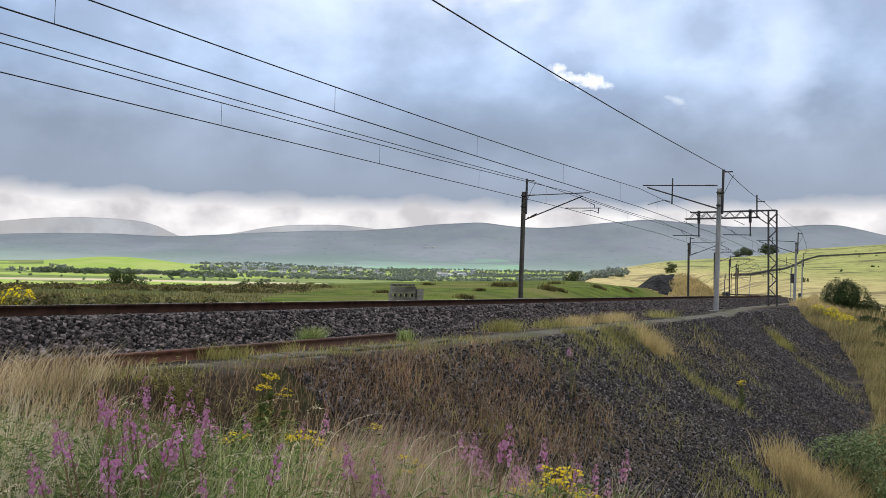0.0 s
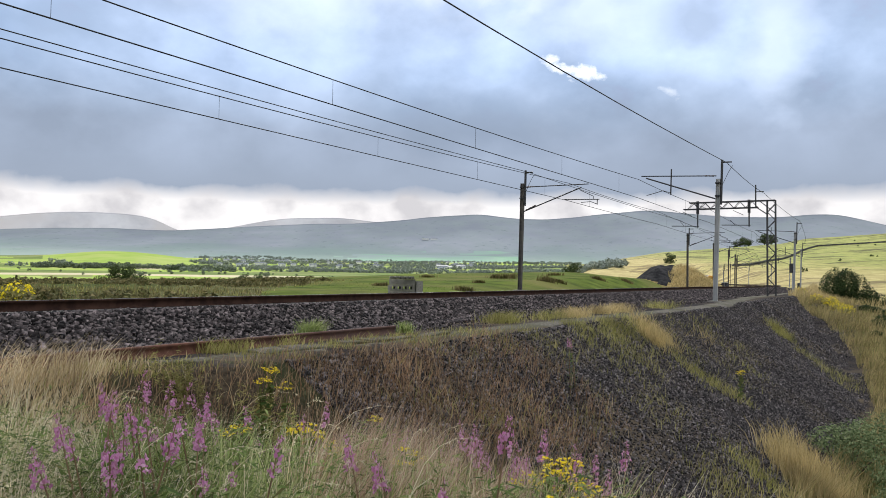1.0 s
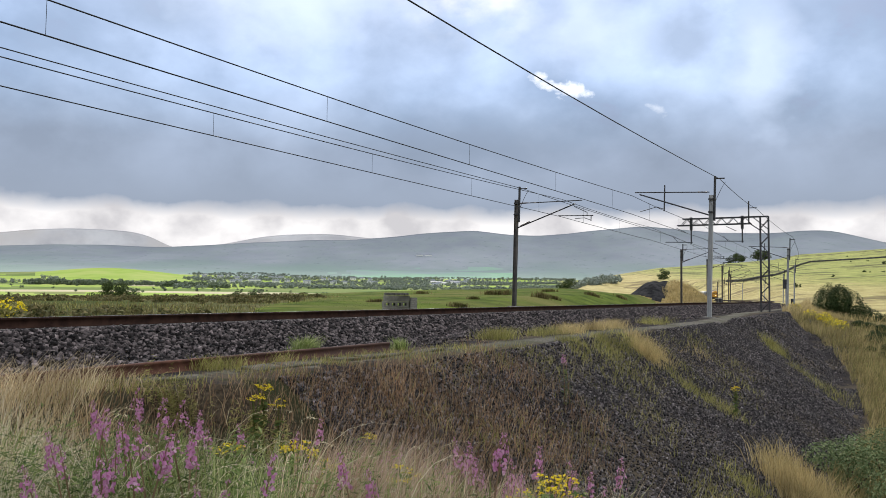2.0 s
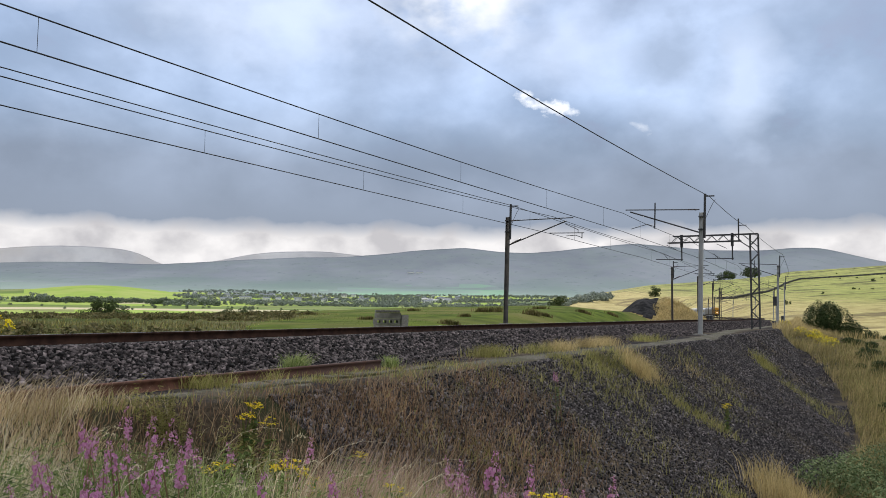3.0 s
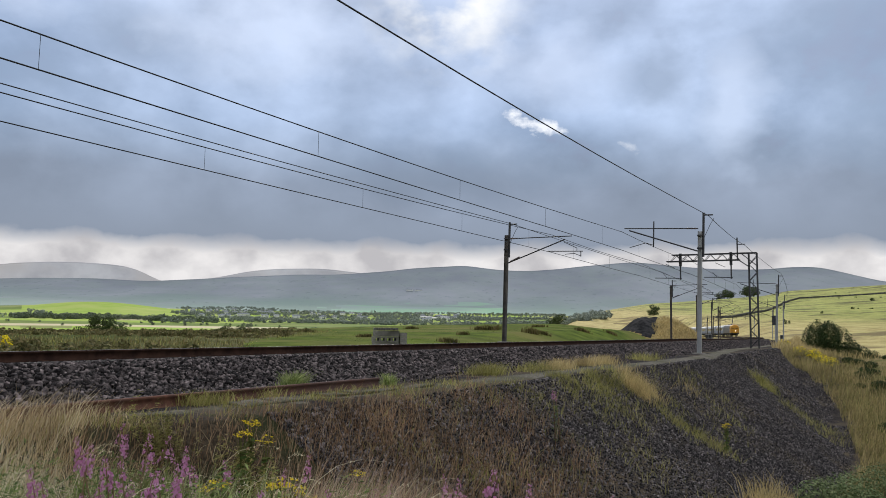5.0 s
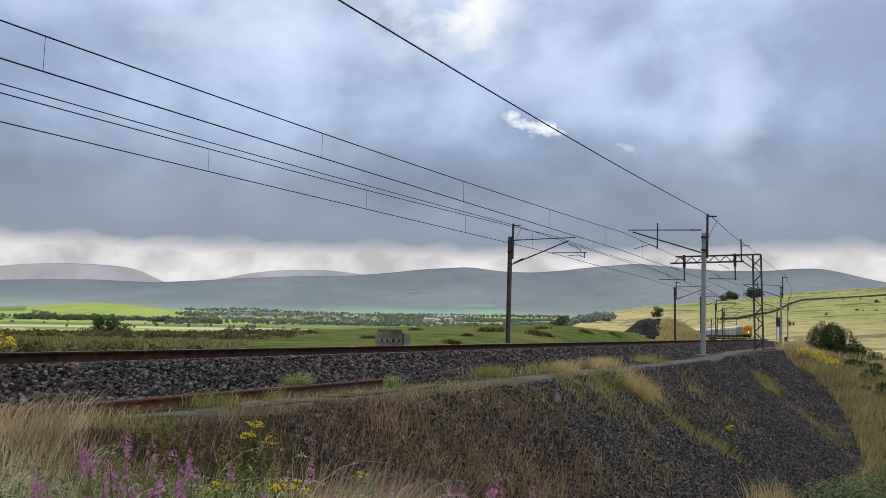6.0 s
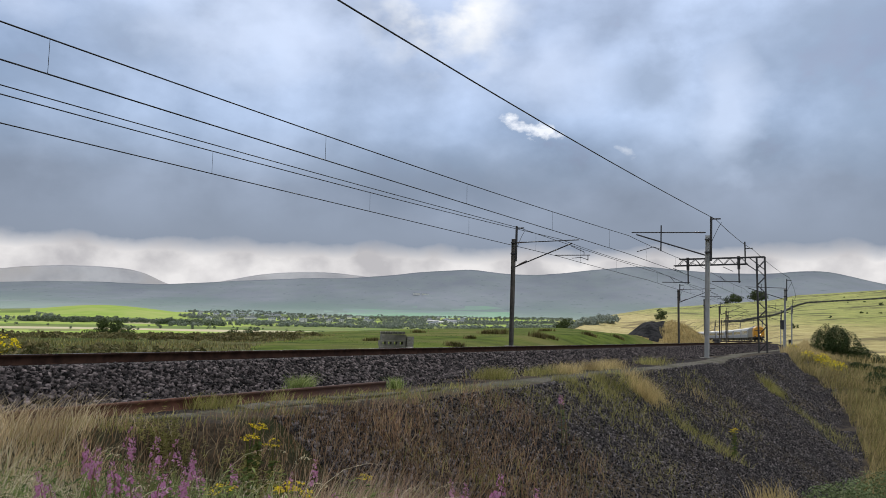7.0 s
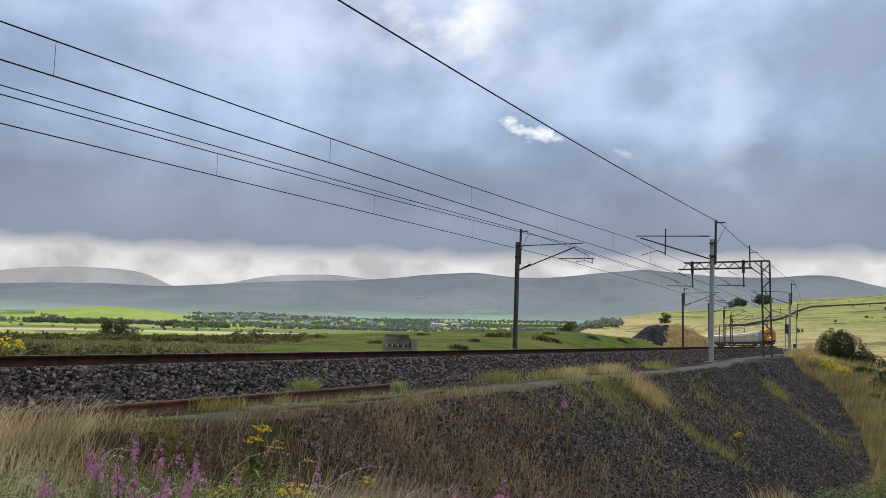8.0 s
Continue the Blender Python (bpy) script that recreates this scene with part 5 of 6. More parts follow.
def stones(name, s, d, size, material, label, lift=0.3):
    """Loose angular stones bedded on the bank, as one piece of ground cover."""
    n = len(s)
    P = on_bank(s, d, 0.0)
    corner = np.array([[-1, -1, -1], [1, -1, -1], [1, 1, -1], [-1, 1, -1], [-1, -1, 1], [1, -1, 1], [1, 1, 1], [-1, 1, 1]], float)
    V = corner[None] * RNG.uniform(0.55, 1.0, (n, 8, 3))
    V *= (size[:, None] * RNG.uniform(0.5, 1.0, (n, 3)))[:, None, :] * 0.5
    q = RNG.normal(size=(n, 4))
    q /= np.linalg.norm(q, axis=1, keepdims=True)
    w, x, y, z = q.T
    R = np.stack([1 - 2 * (y * y + z * z), 2 * (x * y - z * w), 2 * (x * z + y * w), 2 * (x * y + z * w), 1 - 2 * (x * x + z * z), 2 * (y * z - x * w),
                  2 * (x * z - y * w), 2 * (y * z + x * w), 1 - 2 * (x * x + y * y)], 1).reshape(n, 3, 3)
    V = np.einsum("nij,nkj->nki", R, V) + P[:, None, :]
    V[:, :, 2] += (size * lift * 0.5)[:, None]
    quad = np.array([[0, 3, 2, 1], [4, 5, 6, 7], [0, 1, 5, 4], [1, 2, 6, 5], [2, 3, 7, 6], [3, 0, 4, 7]])
    F = ((np.arange(n) * 8)[:, None, None] + quad[None]).reshape(-1, 4)
    ob = grid_mesh(name, V.reshape(-1, 3), F, [material], smooth=False)
    return tagged(ob, label, "stones", kind="stuff")


n = 44000
s = 3 + 45 * RNG.uniform(0, 1, n) ** 1.5
d = RNG.uniform(0.95, 2.95, n)
stones("ballast_stones", s, d, RNG.uniform(0.05, 0.10, n), STONE, "loose grey ballast stones on the track shoulder")
n = 6000
s, d = RNG.uniform(4, 40, n), RNG.uniform(-0.65, 0.65, n)
stones("four_foot_stones", s, d, RNG.uniform(0.04, 0.08, n), STONE, "ballast stones between the rails")
n = 14000
s, d = RNG.uniform(42, 110, n), RNG.uniform(0.9, 3.0, n)
stones("far_ballast_stones", s, d, RNG.uniform(0.05, 0.10, n), STONE, "ballast stones farther along the shoulder")
n = 110000
s = 8 + 32 * RNG.uniform(0, 1, n) ** 1.3
d = RNG.uniform(5.0, 10.6, n)
stones("spoil_stones", s, d, RNG.uniform(0.02, 0.056, n) * (1 + 0.5 * (RNG.uniform(0, 1, n) > 0.95)), SPOIL_STONE, "dark loose stone covering the embankment slope")
n = 16000
s, d = RNG.uniform(40, 72, n), RNG.uniform(4.8, 9.5, n)
stones("far_spoil_stones", s, d, RNG.uniform(0.045, 0.09, n), SPOIL_STONE, "dark loose stone farther along the slope")
n = 3000
s, d = RNG.uniform(5, 40, n), RNG.uniform(2.8, 3.7, n)
stones("cess_stones", s, d, RNG.uniform(0.02, 0.06, n), STONE, "small stones scattered on the cess path")


def quads(bm, c, n, size):
    """One small leaf facing n at c."""
    n = Vector(n).normalized()
    t = n.orthogonal().normalized()
    t = Matrix.Rotation(random.uniform(0, 6.28), 3, n) @ t
    b = n.cross(t)
    c = Vector(c)
    vs = [bm.verts.new(c + t * size * a + b * size * e) for a, e in ((-0.5, -0.3), (0.5, -0.3), (0.62, 0.35), (-0.4, 0.3))]
    bm.faces.new(vs)


def fireweed(h, n_flower):
    root = empty("fireweed")
    tagged(root, "tall fireweed with a magenta-pink flower spike", "wildflower", "fireweed on the bank")
    bm = bmesh.new()
    lean = Vector((random.uniform(-0.25, 0.25), random.uniform(-0.2, 0.2), 0))
    rod(bm, (0, 0, -0.05), lean * 0.5 + Vector((0, 0, h * 0.6)), 0.006, 5, 0.005)
    rod(bm, lean * 0.5 + Vector((0, 0, h * 0.6)), lean + Vector((0, 0, h)), 0.005, 5, 0.002)
    part("stem", bm, G_RED, root)
    bm = bmesh.new()
    for i in range(80):
        t = random.uniform(0.12, 0.74)
        a = random.uniform(0, 6.28)
        c = lean * t + Vector((0, 0, h * t))
        L = random.uniform(0.07, 0.13)
        o = Vector((math.cos(a), math.sin(a), random.uniform(-0.3, 0.5)))
        sd_ = Vector((-math.sin(a), math.cos(a), 0)) * 0.011
        tip = c + o * L
        mid = c + o * L * 0.45
        bm.faces.new([bm.verts.new(v) for v in (c, mid - sd_, tip, mid + sd_)])
    tagged(part("leaf", bm, G_STEM, root), kind="stuff")
    bm = bmesh.new()
    for i in range(n_flower):
        t = random.uniform(0.83, 0.995)
        a = random.uniform(0, 6.28)
        rad = 0.036 * (1.02 - t) / 0.24 + 0.004
        c = lean * t + Vector((math.cos(a) * rad, math.sin(a) * rad, h * t))
        for j in range(3):
            quads(bm, c + Vector((random.uniform(-1, 1), random.uniform(-1, 1), random.uniform(-1, 1))) * 0.008,
                  (math.cos(a) + random.uniform(-0.6, 0.6), math.sin(a) + random.uniform(-0.6, 0.6), random.uniform(-0.4, 0.6)), 0.016 if t < 0.93 else 0.008)
    tagged(part("flower_spike", bm, F_PINK, root, "magenta-pink blossoms"), kind="stuff")
    return root


def ragwort(h, heads):
    root = empty("ragwort")
    tagged(root, "ragwort with flat clusters of bright yellow flowers", "wildflower", "ragwort on the bank")
    bm, leaf, fl = bmesh.new(), bmesh.new(), bmesh.new()
    rod(bm, (0, 0, -0.05), (0.02, 0, h * 0.62), 0.007, 5, 0.005)
    for i in range(heads):
        a = i * 2.4 + random.uniform(-0.3, 0.3)
        rr = 0.105 * math.sqrt((i + 0.5) / heads)
        c = Vector((rr * math.cos(a), rr * math.sin(a), h - rr * 0.45 + random.uniform(-0.04, 0.03)))
        rod(bm, (0.02, 0, h * random.uniform(0.5, 0.66)), c, 0.003, 4)
        for j in range(9):
            o = Vector((random.gauss(0, 0.016), random.gauss(0, 0.016), random.gauss(0, 0.007)))
            for q in range(2):
                quads(fl, c + o, (random.uniform(-0.6, 0.6), random.uniform(-0.6, 0.6), 1), 0.016)
    for i in range(40):
        t, a = random.uniform(0.1, 0.75), random.uniform(0, 6.28)
        quads(leaf, (0.07 * math.cos(a) * (1.2 - t), 0.07 * math.sin(a) * (1.2 - t), h * t), (math.cos(a) * 0.5, math.sin(a) * 0.5, 1), 0.075)
    tagged(part("stem", bm, G_STEM, root), kind="stuff")
    tagged(part("leaf", leaf, G_STEM, root), kind="stuff")
    tagged(part("flower_head", fl, F_YELL, root, "bright yellow blossoms"), kind="stuff")
    return root


FIREWEED_AT = [(-1.7, 3.95), (-1.56, 3.7), (-1.5, 3.65), (-2.79, 7.05), (-2.36, 6.1), (-1.61, 4.35), (-1.59, 4.45), (-1.92, 5.55), (-1.5, 4.15), (-2.55, 6.9),
               (-1.29, 3.85), (-1.14, 3.35), (-1.31, 3.3), (-1.32, 4.45), (-2.22, 7.65), (-1.12, 3.95), (-1.56, 5.8), (-1.07, 3.5), (-0.83, 3.45), (-1.58, 7.2),
               (-1.16, 5.65), (-1.57, 7.8), (-1.19, 6.6), (-1.31, 7.55), (-1.26, 3.2), (-1.34, 3.2), (-1.04, 6.4), (-0.79, 6.05), (-0.42, 5.65), (-0.24, 3.5),
               (-0.4, 5.95), (-0.28, 5.5), (-0.22, 5.7), (-0.04, 3.2), (0.04, 5.05), (0.13, 5.05), (0.16, 3.25), (0.4, 5.55), (0.43, 4.8), (0.59, 4.6),
               (0.68, 5.0), (0.81, 5.15), (0.98, 4.95), (2.51, 14.88), (2.4, 14.8)]
RAGWORT_AT = [(-1.36, 5.35), (-0.84, 4.95), (-0.76, 5.0), (-0.7, 5.1), (-0.7, 5.35), (-0.16, 4.35), (-0.73, 9.2), (-1.88, 8.9), (-1.7, 8.85), (-1.91, 8.65),
              (0.57, 3.85), (0.62, 3.75), (0.51, 4.45), (0.5, 3.2), (0.76, 4.05), (8.02, 21.47), (8.1, 21.6)]


def planted(x, y, k=1.0):
    return Matrix.Translation((x, y, float(ground_z(x, y)) - 0.02)) @ Matrix.Rotation(random.uniform(0, 6.28), 4, "Z") @ Matrix.Scale(k, 4)


def plant_all(kinds, places, lo, hi):
    for i, (x, y) in enumerate(places):
        m = planted(x, y, random.uniform(lo, hi))
        if i < len(kinds):
            kinds[i].matrix_basis = m
        else:
            copy_thing(kinds[i % len(kinds)], m)


plant_all([fireweed(1.0, 34), fireweed(1.04, 44), fireweed(0.97, 26), fireweed(1.0, 18)], FIREWEED_AT, 0.94, 1.06)
more = [(x + random.uniform(-0.25, 0.25), y + random.uniform(-0.3, 0.3)) for x, y in FIREWEED_AT[0:43:2]]
plant_all([fireweed(0.95, 22), fireweed(0.9, 30), fireweed(0.86, 16)], more, 0.85, 1.0)
right_bank = [(random.uniform(0.15, 1.02), random.uniform(4.5, 5.7)) for i in range(34)] + [(random.uniform(-0.9, 0.2), random.uniform(5.0, 6.2)) for i in range(12)]
plant_all([fireweed(1.08, 30), fireweed(1.14, 38), fireweed(1.02, 24)], right_bank, 0.84, 1.04)
plant_all([ragwort(0.8, 10), ragwort(0.82, 14), ragwort(0.78, 7)], RAGWORT_AT, 0.93, 1.05)


# ---- trees and bushes ----
def leaf_cloud(bm, centre, radii, n, size):
    for i in range(n):
        v = Vector((random.gauss(0, 1), random.gauss(0, 1), random.gauss(0, 1))).normalized() * (random.uniform(0.45, 1) ** 0.4)
        c = Vector(centre) + Vector((v.x * radii[0], v.y * radii[1], v.z * radii[2]))
        quads(bm, c, v + Vector((random.uniform(-0.7, 0.7), random.uniform(-0.7, 0.7), random.uniform(-0.2, 0.9))), size * random.uniform(0.6, 1.3))


def tree(h, width, leaves, name="tree", label="broadleaf tree with a dark rounded crown"):
    root = empty(name)
    tagged(root, label, "tree", "field trees")
    bm = bmesh.new()
    rod(bm, (0, 0, -0.6), (0.1, 0.05, h * 0.45), 0.035 * h, 8, 0.02 * h)
    cr = bmesh.new()
    for i in range(13):
        a = i * 2.4
        rr = width * 0.5 * random.uniform(0.1, 0.72)
        z = h * random.uniform(0.2, 0.84)
        tip = Vector((rr * math.cos(a), rr * math.sin(a), z))
        rod(bm, (0.05, 0, h * random.uniform(0.25, 0.42)), tip, 0.012 * h, 5, 0.004 * h)
        leaf_cloud(cr, tip, (width * 0.22, width * 0.22, h * 0.18), leaves // 9, h * 0.045)
    part("trunk", bm, BARK, root)
    tagged(part("crown", cr, LEAF, root), kind="stuff")
    return root


def stand_at(ob, x, y, turn=0.0, k=1.0):
    ob.matrix_basis = Matrix.Translation((x, y, float(ground_z(x, y)) - 0.1)) @ Matrix.Rotation(turn, 4, "Z") @ Matrix.Scale(k, 4)
    return ob


TREES = [tree(12, 10, 1500), tree(10, 11, 1500), tree(8, 9, 1200)]
# bearing (as tangent), distance and scale of each field tree
TREE_AT = [(-0.408, 400, 1.15, 0), (-0.392, 405, 1.25, 1), (-0.378, 402, 1.15, 0), (-0.421, 410, 1.0, 2), (-0.250, 470, 0.8, 1), (-0.238, 465, 1.0, 2), (-0.226, 472, 0.8, 1),
           (-0.194, 480, 0.75, 2), (-0.184, 485, 0.65, 1), (0.052, 350, 0.7, 0), (0.062, 350, 0.75, 2), (0.074, 355, 0.7, 1), (0.092, 352, 0.75, 0), (0.105, 350, 0.75, 1), (0.118, 356, 0.7, 2),
           (0.163, 420, 0.95, 1), (0.154, 425, 0.6, 2), (0.287, 560, 1.0, 2), (0.281, 565, 0.5, 2), (0.376, 870, 1.0, 1), (0.384, 880, 0.9, 1), (0.404, 870, 1.15, 1), (0.368, 872, 1.0, 2), (0.413, 875, 1.1, 1)]
for i, (q, r, k, v) in enumerate(TREE_AT):
    m = Matrix.Translation((q * r, r, float(ground_z(q * r, r)) - 0.1 - 0.9 * k)) @ Matrix.Rotation(i * 1.7, 4, "Z") @ Matrix.Scale(k, 4)
    if i < 3:
        stand_at(TREES[i], q * r, r, i * 1.7, k)
    else:
        copy_thing(TREES[v], m)


def bush(name, rx, ry, h, n, size, mat, label, category="bush", lumps=7):
    root = empty(name)
    tagged(root, label, category)
    bm, st = bmesh.new(), bmesh.new()
    for i in range(lumps):
        a, q = i * 2.4, math.sqrt((i + 0.3) / lumps)
        c = Vector((rx * 0.62 * q * math.cos(a), ry * 0.62 * q * math.sin(a), h * (0.38 + 0.25 * (1 - q) + random.uniform(-0.05, 0.08))))
        rod(st, (c.x * 0.2, c.y * 0.2, -0.1), c, 0.03, 5, 0.01)
        leaf_cloud(bm, c, (rx * 0.45, ry * 0.45, h * 0.38), n // lumps, size)
    part("branch", st, BARK, root)
    tagged(part("foliage", bm, mat, root), kind="stuff")
    return root


def put(ob, s, d, dz=-0.1):
    x, y = along(s, d)
    ob.matrix_basis = Matrix.Translation((float(x), float(y), float(ground_z(x, y)) + dz))
    return ob


stand_at(bush("hawthorn_bush", 2.5, 2.0, 4.1, 9000, 0.11, LEAF_BUSH, "dense dark green hawthorn bush on the ridge"), 37.4, 74.5)
stand_at(bush("hawthorn_bush", 2.1, 1.8, 3.0, 6000, 0.11, LEAF_BUSH, "dark hawthorn bush leaning down the ridge"), 39.3, 74.0)
stand_at(bush("hawthorn_bush", 1.6, 1.5, 1.9, 3000, 0.11, LEAF_BUSH, "dark hawthorn bush leaning down the ridge"), 41.2, 73.6)
for i, (s, d, k) in enumerate([(23.5, 10.6, 1.0), (26.0, 11.6, 1.2), (21.5, 12.3, 1.1), (19.0, 12.2, 1.0), (28.5, 12.6, 1.0), (24.0, 13.4, 1.2)]):
    put(bush("broom_bush", 1.3 * k, 1.2 * k, 1.5 * k, 3600, 0.055, LEAF_BROOM, "tall green broom bush below the slope"), s, d)
BRAMBLE = bush("bramble_bush", 1.0, 0.9, 0.95, 1400, 0.09, LEAF_BUSH, "low dark bramble at the foot of the embankment")
tagged(BRAMBLE, group="brambles")
for i in range(34):
    s = random.uniform(28, 66)
    d = float(np.interp(s, [30, 33, 45, 55, 62], [12.2, 12.4, 11.4, 9.8, 8.8])) + abs(random.gauss(0, 1.8))
    x, y = along(s, d)
    m = Matrix.Translation((float(x), float(y), float(ground_z(x, y)) - 0.1)) @ Matrix.Rotation(i * 1.3, 4, "Z") @ Matrix.Scale(random.uniform(0.6, 1.2), 4)
    if i == 0:
        BRAMBLE.matrix_basis = m
    else:
        copy_thing(BRAMBLE, m)
for s, d in ((64.5, 7.6), (62.0, 8.2), (66.5, 6.6), (76, 4.9), (59, 8.8), (16.4, -14.6)):
    b = put(bush("gorse_bush", 0.7, 0.6, 0.75, 500, 0.07, G_OLIVE, "low gorse bush with yellow flowers"), s, d)
    bm = bmesh.new()
    leaf_cloud(bm, (0, 0, 0.4), (0.6, 0.5, 0.42), 160, 0.09)
    tagged(part("blossom", bm, F_YELL, b, "yellow gorse flowers"), kind="stuff")


# ---- far woodland, joined ----
def woodland(name, places, hmin, hmax, material, label, lobes=6, sprays=20, squat=1.0):
    """Many crowns, each of several lobes of small leaf sprays, as one piece of ground cover."""
    n = len(places)
    h = RNG.uniform(hmin, hmax, n)
    V = []
    for lobe in range(lobes):
        r = h * RNG.uniform(0.17, 0.33, n)
        c = places + np.stack([RNG.normal(0, 0.24, n) * h * squat, RNG.normal(0, 0.2, n) * h * squat, h * RNG.uniform(0.2, 0.78, n)], 1)
        g = RNG.normal(size=(n, sprays, 3))
        g /= np.linalg.norm(g, axis=2, keepdims=True)
        q = c[:, None, :] + g * (r[:, None, None] * RNG.uniform(0.7, 1.1, (n, sprays, 1)))
        t1 = np.cross(g, RNG.normal(size=(n, sprays, 3)))
        t1 /= np.linalg.norm(t1, axis=2, keepdims=True) + 1e-6
        t2 = np.cross(g, t1) + 0.35 * RNG.normal(size=(n, sprays, 3))
        z = r[:, None, None] * RNG.uniform(0.35, 0.8, (n, sprays, 1))
        V.append(np.stack([q - t1 * z * 0.8, q + t1 * z, q + t2 * z], 2).reshape(-1, 3))
    V = np.concatenate(V)
    ob = grid_mesh(name, V, np.arange(len(V)).reshape(-1, 3), [material], smooth=False)
    return tagged(ob, label, "trees", kind="stuff")


def wood_places(n, r_rng, px_rng, keep):
    x, y = wedge(n, r_rng, px_rng, 1.0)
    ok = keep(x, y)
    x, y = x[ok], y[ok]
    return np.stack([x, y, ground_z(x, y) - 0.5], 1)


def scrub_places(n, r_rng, px_rng):
    x, y = wedge(n, r_rng, px_rng, 1.2)
    s, d = to_sd(x, y)
    ok = (d < -9.5) & (wob(x, y, 0.13, 6) > -0.1) & (784 + PXF * x / y < 530 + 90 * wob(x, y, 0.05, 2))
    x, y = x[ok], y[ok]
    return np.stack([x, y, ground_z(x, y) - 0.25], 1)


woodland("heather_scrub", scrub_places(2000, (26, 125), (-60, 640)), 0.25, 0.62, LEAF_HEATH, "low dark brown heather and rush mounds beyond the tracks", 6, 26, 1.5)
woodland("rush_mounds", scrub_places(300, (30, 125), (-60, 640)), 0.3, 0.55, LEAF_HEATH, "dark rush mounds among the rough grass", 6, 26, 1.3)
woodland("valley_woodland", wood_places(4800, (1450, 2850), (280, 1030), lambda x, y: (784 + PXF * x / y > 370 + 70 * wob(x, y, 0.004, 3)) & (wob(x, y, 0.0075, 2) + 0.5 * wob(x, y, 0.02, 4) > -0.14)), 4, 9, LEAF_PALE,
         "broadleaf woodland round the village with haze in its leaf colour")
woodland("valley_hedgerow", wood_places(520, (650, 1500), (-60, 900), lambda x, y: np.abs(wob(x, y, 0.006, 5)) < 0.07), 3, 6.5, LEAF_MID,
         "dark hedgerow trees across the valley fields")
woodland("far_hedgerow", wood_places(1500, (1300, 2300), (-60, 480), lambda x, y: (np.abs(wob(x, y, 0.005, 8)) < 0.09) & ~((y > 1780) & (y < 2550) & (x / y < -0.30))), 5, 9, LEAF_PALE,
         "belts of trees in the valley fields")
woodland("wood_belt", wood_places(260, (1380, 1450), (60, 420), lambda x, y: wob(x, y, 0.01, 1) > -0.5), 6, 11, LEAF_MID, "dark belt of trees along the meadow")
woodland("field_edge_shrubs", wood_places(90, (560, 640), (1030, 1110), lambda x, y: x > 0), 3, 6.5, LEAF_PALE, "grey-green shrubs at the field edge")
woodland("hill_gorse", wood_places(260, (330, 800), (1420, 1640), lambda x, y: wob(x, y, 0.03, 7) > 0.42), 1.0, 2.4, LEAF, "gorse and bracken on the hillside")


# ---- the village ----
ROOF = surface("slate_roof", (0.16, 0.17, 0.19), (0.24, 0.25, 0.27), 1.0, 0.6, 0.1)
RENDER_W = surface("pale_render", (0.62, 0.61, 0.58), (0.74, 0.73, 0.70), 0.6, 0.9, 0.1)
PANE = surface("house_window", (0.03, 0.035, 0.045), (0.06, 0.065, 0.08), 1, 0.15, 0, spec=0.5)


def house(L, w, h, pitch):
    root = empty("house")
    tagged(root, "pale rendered house with a slate roof", "house", "village houses")
    bm = bmesh.new()
    box(bm, -L / 2, -w / 2, -1.0, L / 2, w / 2, h)
    part("wall", bm, RENDER_W, root)
    bm = bmesh.new()
    e = 0.4
    pts = [(-L / 2 - e, -w / 2 - e, h - 0.15), (L / 2 + e, -w / 2 - e, h - 0.15), (L / 2 + e, w / 2 + e, h - 0.15), (-L / 2 - e, w / 2 + e, h - 0.15), (-L / 2 - e, 0, h + pitch), (L / 2 + e, 0, h + pitch)]
    v = [bm.verts.new(q) for q in pts]
    for f in ((0, 1, 5, 4), (2, 3, 4, 5), (0, 4, 3), (1, 2, 5), (3, 2, 1, 0)):
        bm.faces.new([v[i] for i in f])
    roof = part("roof", bm, ROOF, root)
    bm = bmesh.new()
    box(bm, -0.5, -0.4, h + pitch - 0.6, 0.5, 0.4, h + pitch + 1.1)
    part("chimney", bm, RENDER_W, roof)
    for x in (-L / 4, L / 4):
        for z in (1.0, 3.6):
            bm = bmesh.new()
            box(bm, x - 0.6, -w / 2 - 0.03, z, x + 0.6, -w / 2 + 0.05, z + 1.3)
            part("window", bm, PANE, root)
    return root


def barn():
    root = empty("barn")
    tagged(root, "long low pale farm building", "barn", "farm buildings")
    bm = bmesh.new()
    box(bm, -16, -6, -1, 16, 6, 4.5)
    part("wall", bm, RENDER_W, root)
    bm = bmesh.new()
    v = [bm.verts.new(q) for q in ((-16.5, -6.5, 4.4), (16.5, -6.5, 4.4), (16.5, 6.5, 4.4), (-16.5, 6.5, 4.4), (-16.5, 0, 7), (16.5, 0, 7))]
    for f in ((0, 1, 5, 4), (2, 3, 4, 5), (0, 4, 3), (1, 2, 5), (3, 2, 1, 0)):
        bm.faces.new([v[i] for i in f])
    part("roof", bm, ROOF, root)
    return root


HOUSES = [house(13, 8, 5.4, 3.2), house(18, 9, 5.2, 3.0)]
for i in range(64):
    r = random.uniform(1800, 2650)
    q = random.choice([random.uniform(-0.29, -0.12), random.uniform(-0.27, -0.15), random.uniform(-0.02, 0.04), random.uniform(-0.28, -0.05)])
    m = Matrix.Translation((q * r, r, float(ground_z(q * r, r)) + 1.0)) @ Matrix.Rotation(random.uniform(-0.5, 0.5), 4, "Z") @ Matrix.Scale(random.uniform(0.75, 1.1), 4)
    if i < 2:
        HOUSES[i].matrix_basis = m
    else:
        copy_thing(HOUSES[i % 2], m)
BARN = barn()
